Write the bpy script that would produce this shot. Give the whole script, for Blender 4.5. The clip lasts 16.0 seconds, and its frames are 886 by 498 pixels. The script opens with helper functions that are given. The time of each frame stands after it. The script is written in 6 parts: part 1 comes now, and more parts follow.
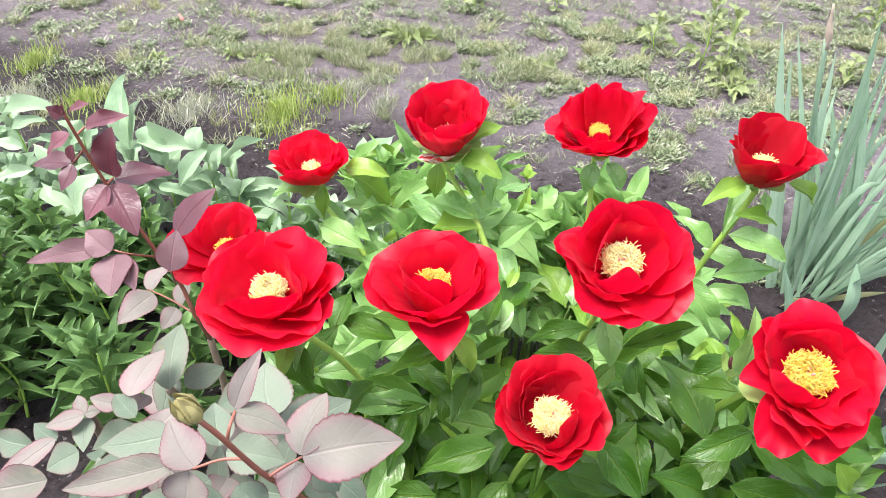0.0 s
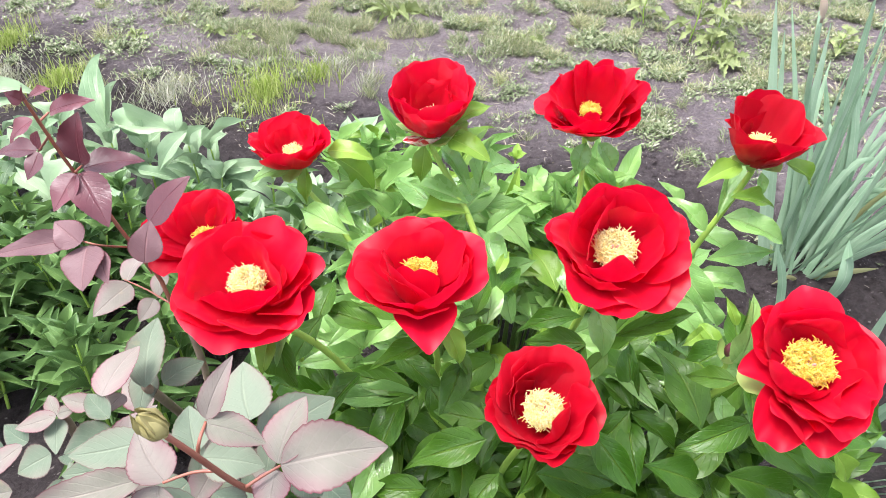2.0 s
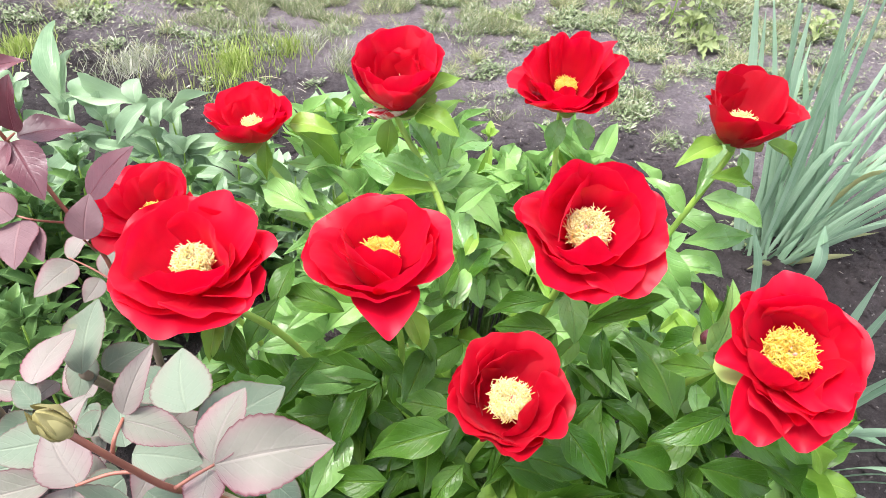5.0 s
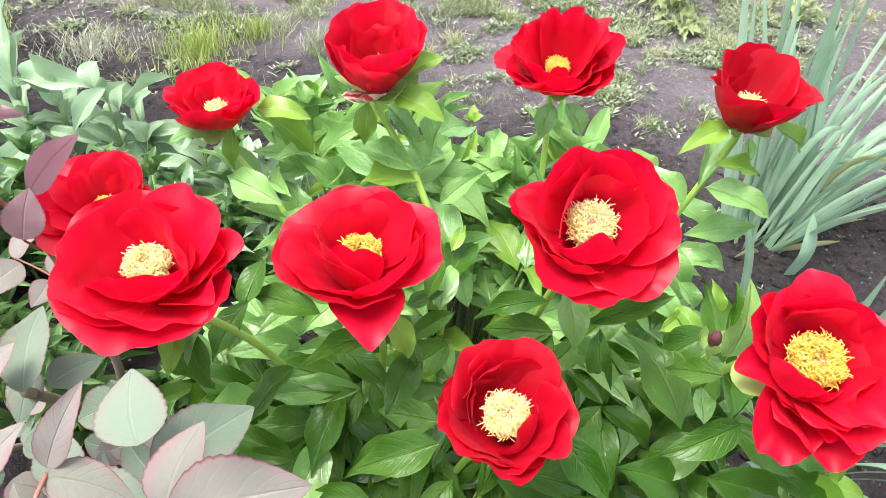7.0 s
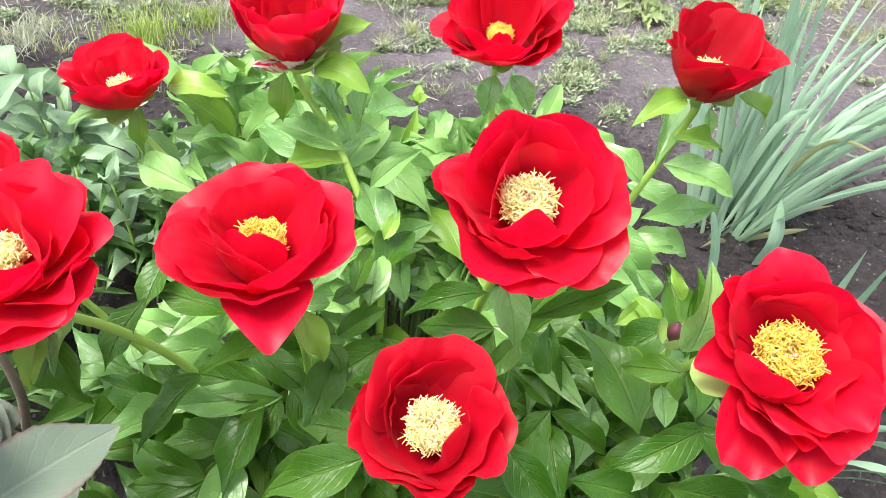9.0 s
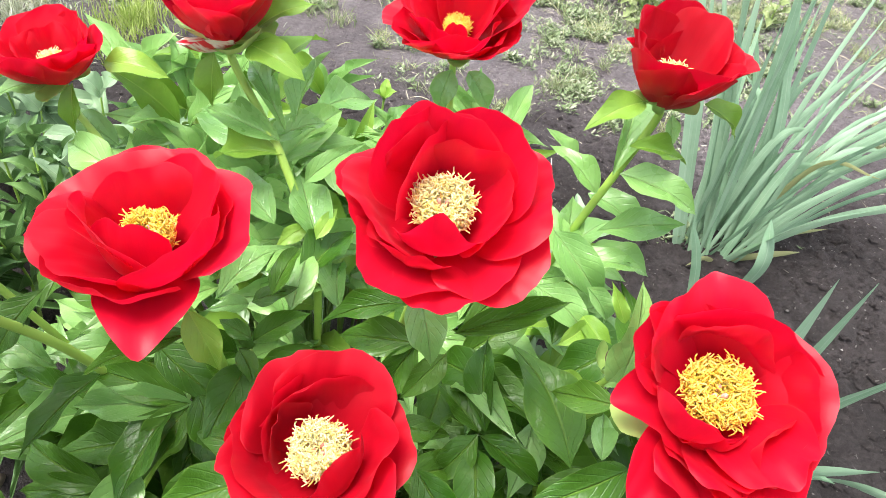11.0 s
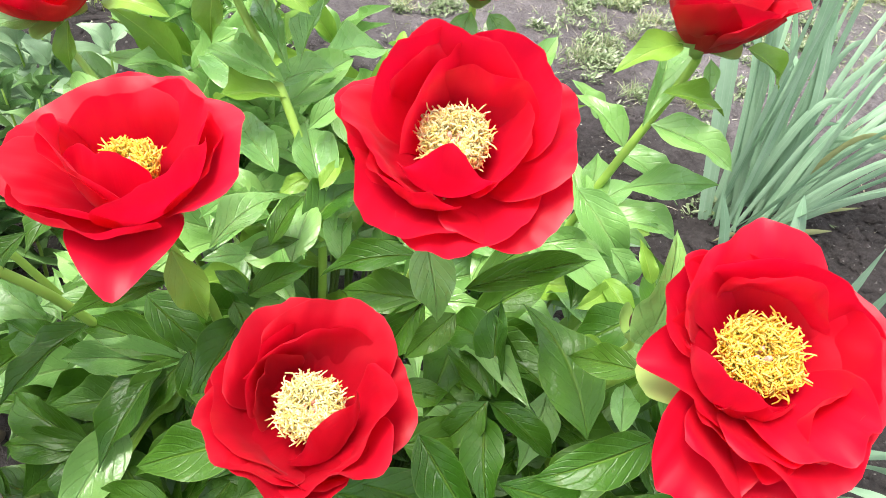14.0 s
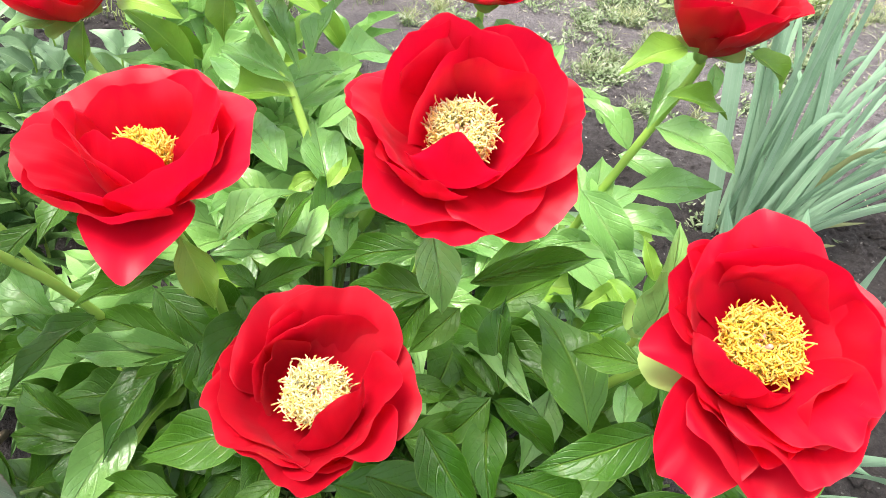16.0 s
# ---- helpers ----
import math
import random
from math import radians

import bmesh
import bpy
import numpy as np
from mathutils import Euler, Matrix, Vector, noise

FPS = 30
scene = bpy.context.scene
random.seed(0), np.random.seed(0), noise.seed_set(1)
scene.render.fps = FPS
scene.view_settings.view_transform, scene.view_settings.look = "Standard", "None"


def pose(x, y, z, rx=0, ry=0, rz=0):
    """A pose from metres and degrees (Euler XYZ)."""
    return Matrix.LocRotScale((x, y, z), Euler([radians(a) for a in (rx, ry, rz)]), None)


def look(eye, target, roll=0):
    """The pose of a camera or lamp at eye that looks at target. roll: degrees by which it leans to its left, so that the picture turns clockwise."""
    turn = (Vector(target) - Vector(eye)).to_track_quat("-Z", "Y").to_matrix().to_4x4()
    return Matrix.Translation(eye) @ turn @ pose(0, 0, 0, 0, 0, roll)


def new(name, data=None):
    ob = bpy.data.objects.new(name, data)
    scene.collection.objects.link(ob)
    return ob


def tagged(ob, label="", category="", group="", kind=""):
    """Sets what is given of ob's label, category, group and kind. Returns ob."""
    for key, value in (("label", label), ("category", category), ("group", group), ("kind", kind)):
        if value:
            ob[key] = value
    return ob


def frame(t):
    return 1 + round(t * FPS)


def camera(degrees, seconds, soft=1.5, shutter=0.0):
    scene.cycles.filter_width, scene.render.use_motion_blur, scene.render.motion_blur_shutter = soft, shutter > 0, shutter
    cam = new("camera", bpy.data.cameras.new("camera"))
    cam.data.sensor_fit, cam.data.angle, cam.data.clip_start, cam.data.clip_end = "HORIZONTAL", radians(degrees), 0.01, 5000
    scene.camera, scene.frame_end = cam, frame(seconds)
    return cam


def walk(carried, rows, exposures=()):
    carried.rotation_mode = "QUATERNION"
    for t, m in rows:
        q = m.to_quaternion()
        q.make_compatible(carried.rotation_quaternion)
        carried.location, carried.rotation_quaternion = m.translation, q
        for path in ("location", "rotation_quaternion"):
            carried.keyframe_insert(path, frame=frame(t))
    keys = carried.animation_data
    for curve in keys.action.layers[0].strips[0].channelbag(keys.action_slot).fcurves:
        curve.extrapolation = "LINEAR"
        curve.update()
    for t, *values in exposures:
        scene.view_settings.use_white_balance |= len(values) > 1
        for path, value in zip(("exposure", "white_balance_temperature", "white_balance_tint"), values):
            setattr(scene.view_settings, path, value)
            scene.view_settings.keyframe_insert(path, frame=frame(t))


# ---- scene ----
cam = camera(64.5, 16.0, soft=0.7)
PATH = [
    (0, (-0.002, 0.095, 1.016), (-0.178, 1.676, -0.197), 2.1),
    (0.5, (-0.002, 0.097, 1.017), (-0.179, 1.675, -0.199), 2.1),
    (1, (0.0, 0.107, 1.011), (-0.142, 1.667, -0.233), 2.2),
    (1.5, (-0.001, 0.116, 1.009), (-0.141, 1.661, -0.253), 2.2),
    (2, (-0.002, 0.123, 1.008), (-0.143, 1.666, -0.257), 2.1),
    (2.5, (0.001, 0.122, 1.007), (-0.124, 1.669, -0.255), 2.4),
    (3, (0.004, 0.123, 1.006), (-0.127, 1.667, -0.259), 2.2),
    (3.5, (0.006, 0.13, 0.999), (-0.124, 1.656, -0.287), 3.0),
    (4, (0.01, 0.138, 0.995), (-0.086, 1.669, -0.288), 4.4),
    (4.2, (0.011, 0.146, 0.989), (-0.053, 1.664, -0.311), 5.0),
    (6.3, (0.0, 0.16, 0.974), (-0.093, 1.677, -0.326), 3.1),
    (6.5, (0.0, 0.177, 0.966), (-0.072, 1.677, -0.354), 3.2),
    (7, (-0.004, 0.202, 0.95), (-0.002, 1.7, -0.376), 5.6),
    (7.5, (0.003, 0.211, 0.934), (-0.015, 1.689, -0.413), 4.9),
    (8, (0.008, 0.213, 0.918), (-0.005, 1.711, -0.407), 5.6),
    (8.5, (0.018, 0.233, 0.905), (0.053, 1.728, -0.424), 6.2),
    (9, (0.034, 0.252, 0.897), (0.11, 1.752, -0.424), 6.5),
    (9.2, (0.04, 0.258, 0.893), (0.128, 1.779, -0.403), 6.9),
    (11.3, (0.098, 0.297, 0.865), (0.16, 1.792, -0.462), 9.5),
    (11.5, (0.1, 0.302, 0.858), (0.174, 1.774, -0.494), 9.9),
    (12, (0.1, 0.307, 0.853), (0.161, 1.77, -0.509), 10.0),
    (12.5, (0.101, 0.31, 0.844), (0.133, 1.766, -0.527), 9.6),
    (13, (0.101, 0.311, 0.838), (0.126, 1.772, -0.527), 9.8),
    (13.5, (0.1, 0.312, 0.835), (0.125, 1.773, -0.531), 10.1),
    (14, (0.101, 0.308, 0.834), (0.115, 1.769, -0.532), 9.5),
    (14.5, (0.104, 0.304, 0.833), (0.113, 1.767, -0.53), 9.1),
    (15, (0.105, 0.304, 0.83), (0.112, 1.77, -0.53), 9.4),
    (15.5, (0.104, 0.299, 0.827), (0.106, 1.777, -0.52), 9.9),
    (16, (0.102, 0.295, 0.828), (0.098, 1.786, -0.506), 9.8),
]
walk(cam, [(t, look(eye, target, roll)) for t, eye, target, roll in PATH],
     [(0.0, 1.9, 6350, 15), (4.0, 1.9, 6350, 14), (8.5, 1.92, 6400, 9), (12.0, 1.92, 6600, 5), (16.0, 1.95, 6650, 3)])
SKY, SUN = 0.14, 1.8
SOIL_MID, SOIL_DRY = (0.196, 0.160, 0.172), (0.41, 0.350, 0.362)

# ---- world, sun and exposure ----
world = bpy.data.worlds.new("overcast_sky")
scene.world = world
world.use_nodes = True
wn, wl = world.node_tree.nodes, world.node_tree.links
wn.clear()
sky = wn.new("ShaderNodeTexSky")
sky.sky_type, sky.sun_disc = "NISHITA", False
sky.sun_elevation, sky.sun_rotation = radians(72), radians(250)
sky.air_density, sky.dust_density, sky.ozone_density = 1.0, 3.0, 1.0
grey = wn.new("ShaderNodeHueSaturation")
grey.inputs["Saturation"].default_value = 0.42
wbg = wn.new("ShaderNodeBackground")
wbg.inputs["Strength"].default_value = SKY
wout = wn.new("ShaderNodeOutputWorld")
wl.new(sky.outputs[0], grey.inputs["Color"])
wl.new(grey.outputs[0], wbg.inputs["Color"])
wl.new(wbg.outputs[0], wout.inputs["Surface"])
sun = new("sun", bpy.data.lights.new("sun", "SUN"))
sun.data.energy, sun.data.angle, sun.data.color = SUN, radians(30), (1.0, 0.97, 0.93)
sun.matrix_world = look((-0.95, -0.35, 3.2), (0, 0.0, 0))


# ---- materials ----
class Nodes:
    """A small wrapper that builds one node material."""

    def __init__(self, name):
        self.mat = bpy.data.materials.new(name)
        self.mat.use_nodes = True
        self.t = self.mat.node_tree
        self.t.nodes.clear()
        self.out = self.t.nodes.new("ShaderNodeOutputMaterial")

    def add(self, kind, inputs=None, operation="", data_type="", blend_type=""):
        n = self.t.nodes.new(kind)
        if operation:
            n.operation = operation
        if data_type:
            n.data_type = data_type
        if blend_type:
            n.blend_type = blend_type
        for k, v in (inputs or {}).items():
            if isinstance(v, bpy.types.NodeSocket):
                self.t.links.new(v, n.inputs[k])
            else:
                n.inputs[k].default_value = v
        return n

    def math(self, op, a, b=0.0, c=0.0):
        return self.add("ShaderNodeMath", {0: a, 1: b, 2: c}, operation=op).outputs[0]

    def ramp(self, fac, stops):
        n = self.add("ShaderNodeValToRGB", {0: fac})
        e = n.color_ramp.elements
        while len(e) < len(stops):
            e.new(0.5)
        for k, (p, col) in enumerate(stops):
            e[k].position, e[k].color = p, (*col, 1)
        return n.outputs[0]

    def mix(self, fac, a, b, blend="MIX"):
        n = self.add("ShaderNodeMix", data_type="RGBA", blend_type=blend)
        for k, v in ((0, fac), (6, a), (7, b)):
            if isinstance(v, bpy.types.NodeSocket):
                self.t.links.new(v, n.inputs[k])
            else:
                n.inputs[k].default_value = (*v, 1) if isinstance(v, tuple) else v
        return n.outputs[2]

    def noise(self, scale, detail=3.0, vector=None, rough=0.55):
        ins = {"Scale": scale, "Detail": detail, "Roughness": rough}
        if vector is not None:
            ins["Vector"] = vector
        return self.add("ShaderNodeTexNoise", ins).outputs[0]

    def place(self):
        return self.add("ShaderNodeTexCoord").outputs["Object"]

    def world_place(self):
        return self.add("ShaderNodeNewGeometry").outputs["Position"]

    def rand(self):
        return self.add("ShaderNodeObjectInfo").outputs["Random"]

    def bump(self, height, strength, distance):
        return self.add("ShaderNodeBump", {"Height": height, "Strength": strength, "Distance": distance}).outputs[0]

    def finish(self, shader):
        self.t.links.new(shader, self.out.inputs["Surface"])
        return self.mat


def leafy(name, dark, light, vein, rough=0.45, glow=0.25, veins=8.0, slant=2.2, relief=0.5, edge=None, spots=0.0, spec=0.4, long_lines=0.0, show=0.09, dent=0.30, pale_rim=0.0, blush=0.0):
    """Leaf: two greens by piece and by patch, veins along the leaf's own UV, some light through it."""
    m = Nodes(name)
    uv = m.add("ShaderNodeSeparateXYZ", {0: m.add("ShaderNodeUVMap").outputs[0]})
    u, v = uv.outputs[0], uv.outputs[1]
    off = m.math("ABSOLUTE", m.math("SUBTRACT", u, 0.5))
    mid = m.math("SUBTRACT", 1.0, m.math("MULTIPLY", off, 26.0))
    mid = m.math("MAXIMUM", mid, 0.0)
    wob = m.math("MULTIPLY", m.noise(38.0, 3.0, m.world_place()), 0.9)
    side = m.math("FRACT", m.math("ADD", m.math("SUBTRACT", m.math("MULTIPLY", v, veins), m.math("MULTIPLY", off, slant * 2.0)), wob))
    side = m.math("ABSOLUTE", m.math("SUBTRACT", side, 0.5))
    line = m.math("MAXIMUM", m.math("SUBTRACT", 1.0, m.math("MULTIPLY", side, 9.0)), 0.0)
    if long_lines:
        along = m.math("FRACT", m.math("MULTIPLY", u, long_lines))
        along = m.math("ABSOLUTE", m.math("SUBTRACT", along, 0.5))
        line = m.math("MAXIMUM", m.math("SUBTRACT", 1.0, m.math("MULTIPLY", along, 4.0)), 0.0)
    net = m.noise(260.0, 2.0, m.world_place())
    patch = m.noise(22.0, 3.0, m.world_place())
    fac = m.math("ADD", m.math("MULTIPLY", m.rand(), 0.65), m.math("MULTIPLY", m.math("SUBTRACT", patch, 0.32), 0.9))
    col = m.mix(fac, dark, light)
    col = m.mix(m.math("MULTIPLY", line, show), col, vein)
    col = m.mix(m.math("MULTIPLY", mid, 0.5), col, vein)
    col = m.mix(m.math("MULTIPLY", m.math("SUBTRACT", net, 0.4), 0.35), col, light)
    if edge:
        flush = m.math("ADD", m.math("MULTIPLY", m.math("SUBTRACT", off, 0.22), 2.6), m.math("MULTIPLY", m.math("SUBTRACT", patch, 0.5), 2.4))
        col = m.mix(m.math("MULTIPLY", m.add("ShaderNodeClamp", {0: flush}).outputs[0], blush), col, (0.205, 0.105, 0.118))
        rim = m.math("MULTIPLY", m.math("SUBTRACT", off, 0.455), 24.0)
        rim = m.math("ADD", rim, m.math("MULTIPLY", m.math("SUBTRACT", patch, 0.5), 1.3))
        col = m.mix(m.add("ShaderNodeClamp", {0: rim}).outputs[0], col, edge)
    if pale_rim:
        thin = m.add("ShaderNodeClamp", {0: m.math("MULTIPLY", m.math("SUBTRACT", off, 0.478), 60.0)}).outputs[0]
        col = m.mix(m.math("MULTIPLY", thin, pale_rim), col, vein)
    if spots:
        sp = m.add("ShaderNodeClamp", {0: m.math("MULTIPLY", m.math("SUBTRACT", m.noise(60.0, 3.0, m.world_place()), 0.66), 9.0)}).outputs[0]
        col = m.mix(m.math("MULTIPLY", sp, spots), col, (0.36, 0.30, 0.14))
    h = m.math("SUBTRACT", m.math("MULTIPLY", net, 0.5), m.math("ADD", m.math("MULTIPLY", line, dent), mid))
    nor = m.bump(h, relief, 0.0012)
    rgh = m.math("ADD", rough, m.math("MULTIPLY", m.math("SUBTRACT", patch, 0.5), 0.25))
    face = m.add("ShaderNodeBsdfPrincipled", {"Base Color": col, "Roughness": rgh, "Normal": nor, "Specular IOR Level": spec})
    thru = m.add("ShaderNodeBsdfTranslucent", {"Color": m.mix(0.5, col, light), "Normal": nor})
    return m.finish(m.add("ShaderNodeMixShader", {0: glow, 1: face.outputs[0], 2: thru.outputs[0]}).outputs[0])


def petal_material(name, deep, bright):
    """Petal: silky red, finely ribbed from foot to rim, paler worn rim, light comes through."""
    m = Nodes(name)
    sep = m.add("ShaderNodeSeparateXYZ", {0: m.add("ShaderNodeUVMap").outputs[0]})
    shift = m.math("MULTIPLY", m.rand(), 30.0)
    fan = m.add("ShaderNodeCombineXYZ", {0: m.math("MULTIPLY", sep.outputs[0], 46.0), 1: m.math("MULTIPLY", sep.outputs[1], 2.2), 2: shift}).outputs[0]
    pleat = m.add("ShaderNodeCombineXYZ", {0: m.math("MULTIPLY", sep.outputs[0], 9.0), 1: m.math("MULTIPLY", sep.outputs[1], 1.1), 2: shift}).outputs[0]
    streak, fold = m.noise(1.0, 3.0, fan), m.noise(1.0, 2.0, pleat)
    patch = m.noise(24.0, 3.0, m.world_place())
    fac = m.math("ADD", m.math("MULTIPLY", m.rand(), 0.35), m.math("ADD", m.math("MULTIPLY", m.math("SUBTRACT", streak, 0.5), 0.3), m.math("ADD", m.math("MULTIPLY", patch, 0.4), m.math("MULTIPLY", fold, 0.25))))
    col = m.mix(m.add("ShaderNodeClamp", {0: fac}).outputs[0], deep, bright)
    off = m.math("ABSOLUTE", m.math("SUBTRACT", sep.outputs[0], 0.5))
    rim = m.math("MAXIMUM", m.math("MULTIPLY", m.math("SUBTRACT", off, 0.488), 70.0), m.math("MULTIPLY", m.math("SUBTRACT", sep.outputs[1], 0.988), 70.0))
    rim = m.add("ShaderNodeClamp", {0: rim}).outputs[0]
    col = m.mix(m.math("MULTIPLY", rim, 0.5), col, (0.72, 0.06, 0.09))
    h = m.math("ADD", m.math("MULTIPLY", streak, 0.22), m.math("ADD", m.math("MULTIPLY", fold, 0.9), m.math("MULTIPLY", patch, 0.5)))
    nor = m.bump(h, 0.13, 0.002)
    rgh = m.math("ADD", 0.40, m.math("MULTIPLY", patch, 0.14))
    face = m.add("ShaderNodeBsdfPrincipled", {"Base Color": col, "Roughness": rgh, "Normal": nor, "Specular IOR Level": 0.35, "Sheen Weight": 0.07, "Sheen Roughness": 0.35, "Sheen Tint": (1.0, 0.45, 0.55, 1)})
    thru = m.add("ShaderNodeBsdfTranslucent", {"Color": bright + (1,), "Normal": nor})
    return m.finish(m.add("ShaderNodeMixShader", {0: 0.44, 1: face.outputs[0], 2: thru.outputs[0]}).outputs[0])


def plain(name, a, b, scale=60.0, rough=0.6, relief=0.3, glow=0.0):
    m = Nodes(name)
    n1 = m.noise(scale, 4.0, m.world_place())
    col = m.mix(m.math("ADD", m.math("MULTIPLY", n1, 0.7), m.math("MULTIPLY", m.rand(), 0.3)), a, b)
    nor = m.bump(n1, relief, 0.002)
    face = m.add("ShaderNodeBsdfPrincipled", {"Base Color": col, "Roughness": rough, "Normal": nor})
    if not glow:
        return m.finish(face.outputs[0])
    thru = m.add("ShaderNodeBsdfTranslucent", {"Color": col})
    return m.finish(m.add("ShaderNodeMixShader", {0: glow, 1: face.outputs[0], 2: thru.outputs[0]}).outputs[0])


def islands(name, stops, rough=0.6, glow=0.2, scale=40.0):
    """For many small pieces in one mesh: a colour for each piece."""
    m = Nodes(name)
    r = m.add("ShaderNodeNewGeometry").outputs["Random Per Island"]
    f = m.math("ADD", m.math("MULTIPLY", r, 0.8), m.math("MULTIPLY", m.noise(scale, 2.0, m.world_place()), 0.3))
    col = m.ramp(f, stops)
    face = m.add("ShaderNodeBsdfPrincipled", {"Base Color": col, "Roughness": rough, "Specular IOR Level": 0.3})
    thru = m.add("ShaderNodeBsdfTranslucent", {"Color": col})
    return m.finish(m.add("ShaderNodeMixShader", {0: glow, 1: face.outputs[0], 2: thru.outputs[0]}).outputs[0])


def soil_material():
    m = Nodes("garden_soil")
    p = m.world_place()
    big, mid, fine = m.noise(1.3, 4.0, p), m.noise(14.0, 5.0, p, 0.65), m.noise(160.0, 4.0, p, 0.7)
    y = m.add("ShaderNodeSeparateXYZ", {0: p}).outputs[1]
    x = m.add("ShaderNodeSeparateXYZ", {0: p}).outputs[0]
    # dry, trodden crust on the path behind the bed, dug and damp soil in it
    dry = m.math("ADD", m.math("MULTIPLY", m.math("ADD", m.math("SUBTRACT", y, 1.66), m.math("MULTIPLY", m.math("MINIMUM", m.math("MAXIMUM", x, -1.6), 1.6), 0.30)), 2.2), m.math("MULTIPLY", m.math("SUBTRACT", big, 0.5), 2.2))
    east = m.add("ShaderNodeClamp", {0: m.math("MULTIPLY", m.math("SUBTRACT", x, 0.75), 1.6)}).outputs[0]
    dry = m.add("ShaderNodeClamp", {0: m.math("SUBTRACT", dry, m.math("MULTIPLY", east, 0.75))}).outputs[0]
    fleck = m.ramp(m.noise(70.0, 5.0, p, 0.8), [(0.38, (0, 0, 0)), (0.62, (1, 1, 1))])
    blot = m.ramp(m.noise(3.6, 5.0, p, 0.65), [(0.40, (0, 0, 0)), (0.60, (1, 1, 1))])
    tone = m.math("ADD", m.math("MULTIPLY", fleck, 0.5), m.math("MULTIPLY", blot, 0.5))
    damp = m.mix(tone, (0.033, 0.027, 0.027), (0.110, 0.090, 0.091))
    crust = m.mix(tone, SOIL_MID, SOIL_DRY)
    col = m.mix(dry, damp, crust)
    col = m.mix(m.math("MULTIPLY", fine, 0.5), col, m.mix(0.5, col, (0.02, 0.016, 0.013)))
    grit = m.add("ShaderNodeClamp", {0: m.math("MULTIPLY", m.math("SUBTRACT", m.noise(95.0, 1.0, p), 0.69), 14.0)}).outputs[0]
    col = m.mix(m.math("MULTIPLY", grit, 0.6), col, (0.38, 0.35, 0.32))
    h = m.math("ADD", m.math("MULTIPLY", mid, 0.7), m.math("ADD", m.math("MULTIPLY", fleck, 0.35), m.math("MULTIPLY", fine, 0.6)))
    nor = m.bump(h, 1.0, 0.035)
    return m.finish(m.add("ShaderNodeBsdfPrincipled", {"Base Color": col, "Roughness": 0.92, "Normal": nor, "Specular IOR Level": 0.2}).outputs[0])


def streaked_material():
    m = Nodes("petal_streaked")
    sep = m.add("ShaderNodeSeparateXYZ", {0: m.add("ShaderNodeUVMap").outputs[0]})
    fan = m.add("ShaderNodeCombineXYZ", {0: m.math("MULTIPLY", sep.outputs[0], 11.0), 1: m.math("MULTIPLY", sep.outputs[1], 1.6)}).outputs[0]
    f = m.ramp(m.noise(1.0, 2.0, fan), [(0.44, (0.62, 0.003, 0.03)), (0.52, (0.80, 0.62, 0.58)), (0.8, (0.84, 0.78, 0.66))])
    return m.finish(m.add("ShaderNodeBsdfPrincipled", {"Base Color": f, "Roughness": 0.5}).outputs[0])


PETAL_STREAK = streaked_material()
PETAL = petal_material("peony_petal", (0.44, 0.0008, 0.012), (0.75, 0.0020, 0.034))
PETAL_DARK = petal_material("peony_petal_dark", (0.33, 0.0006, 0.008), (0.60, 0.0012, 0.020))
PEONY_LEAF = leafy("peony_leaf", (0.110, 0.245, 0.060), (0.300, 0.515, 0.145), (0.40, 0.56, 0.22), rough=0.29, spec=0.72, spots=0.15, relief=0.95, veins=7.0, slant=2.4, glow=0.33, pale_rim=0.35, show=0.03, dent=0.19)
# deeper green copy of the leaf, with the shade low in the bush in its colour
PEONY_SHADED = leafy("peony_leaf_shaded", (0.023, 0.083, 0.004), (0.066, 0.148, 0.013), (0.17, 0.28, 0.048), rough=0.36, spec=0.38, spots=0.12, relief=0.95, veins=7.0, slant=2.4, glow=0.22, pale_rim=0.35, show=0.03, dent=0.19)
PEONY_YOUNG = leafy("peony_leaf_young", (0.095, 0.205, 0.018), (0.250, 0.405, 0.060), (0.38, 0.52, 0.11), rough=0.38, veins=7.0, slant=2.4, spec=0.42, show=0.03, dent=0.19, glow=0.3)
ROSE_GREY = leafy("rose_leaf_grey", (0.122, 0.130, 0.096), (0.242, 0.206, 0.186), (0.30, 0.26, 0.23), rough=0.56, spec=0.25, glow=0.14, veins=7, slant=2.2, show=0.11, dent=0.16, relief=0.5, edge=(0.11, 0.026, 0.036), spots=0.2, blush=0.7)
ROSE_GREEN = leafy("rose_leaf_green", (0.080, 0.118, 0.078), (0.168, 0.206, 0.146), (0.25, 0.29, 0.21), rough=0.56, spec=0.25, glow=0.14, veins=7, slant=2.2, spots=0.2, show=0.11, dent=0.16, relief=0.5, edge=(0.11, 0.065, 0.058), blush=0.25)
ROSE_RED = leafy("rose_leaf_burgundy", (0.044, 0.009, 0.014), (0.150, 0.042, 0.054), (0.13, 0.030, 0.036), rough=0.34, glow=0.14, veins=8, slant=2.2, spec=0.6, show=0.03, dent=0.11, relief=0.5)
ROSE_MAUVE = leafy("rose_leaf_mauve", (0.085, 0.042, 0.047), (0.19, 0.108, 0.115), (0.22, 0.11, 0.11), rough=0.5, spec=0.3, glow=0.12, veins=7, slant=2.2, edge=(0.09, 0.020, 0.026), show=0.05, dent=0.14, relief=0.5)
IRIS_LEAF = leafy("iris_leaf", (0.140, 0.260, 0.150), (0.355, 0.490, 0.335), (0.43, 0.53, 0.39), rough=0.5, glow=0.15, long_lines=14.0, relief=0.2, spots=0.12)
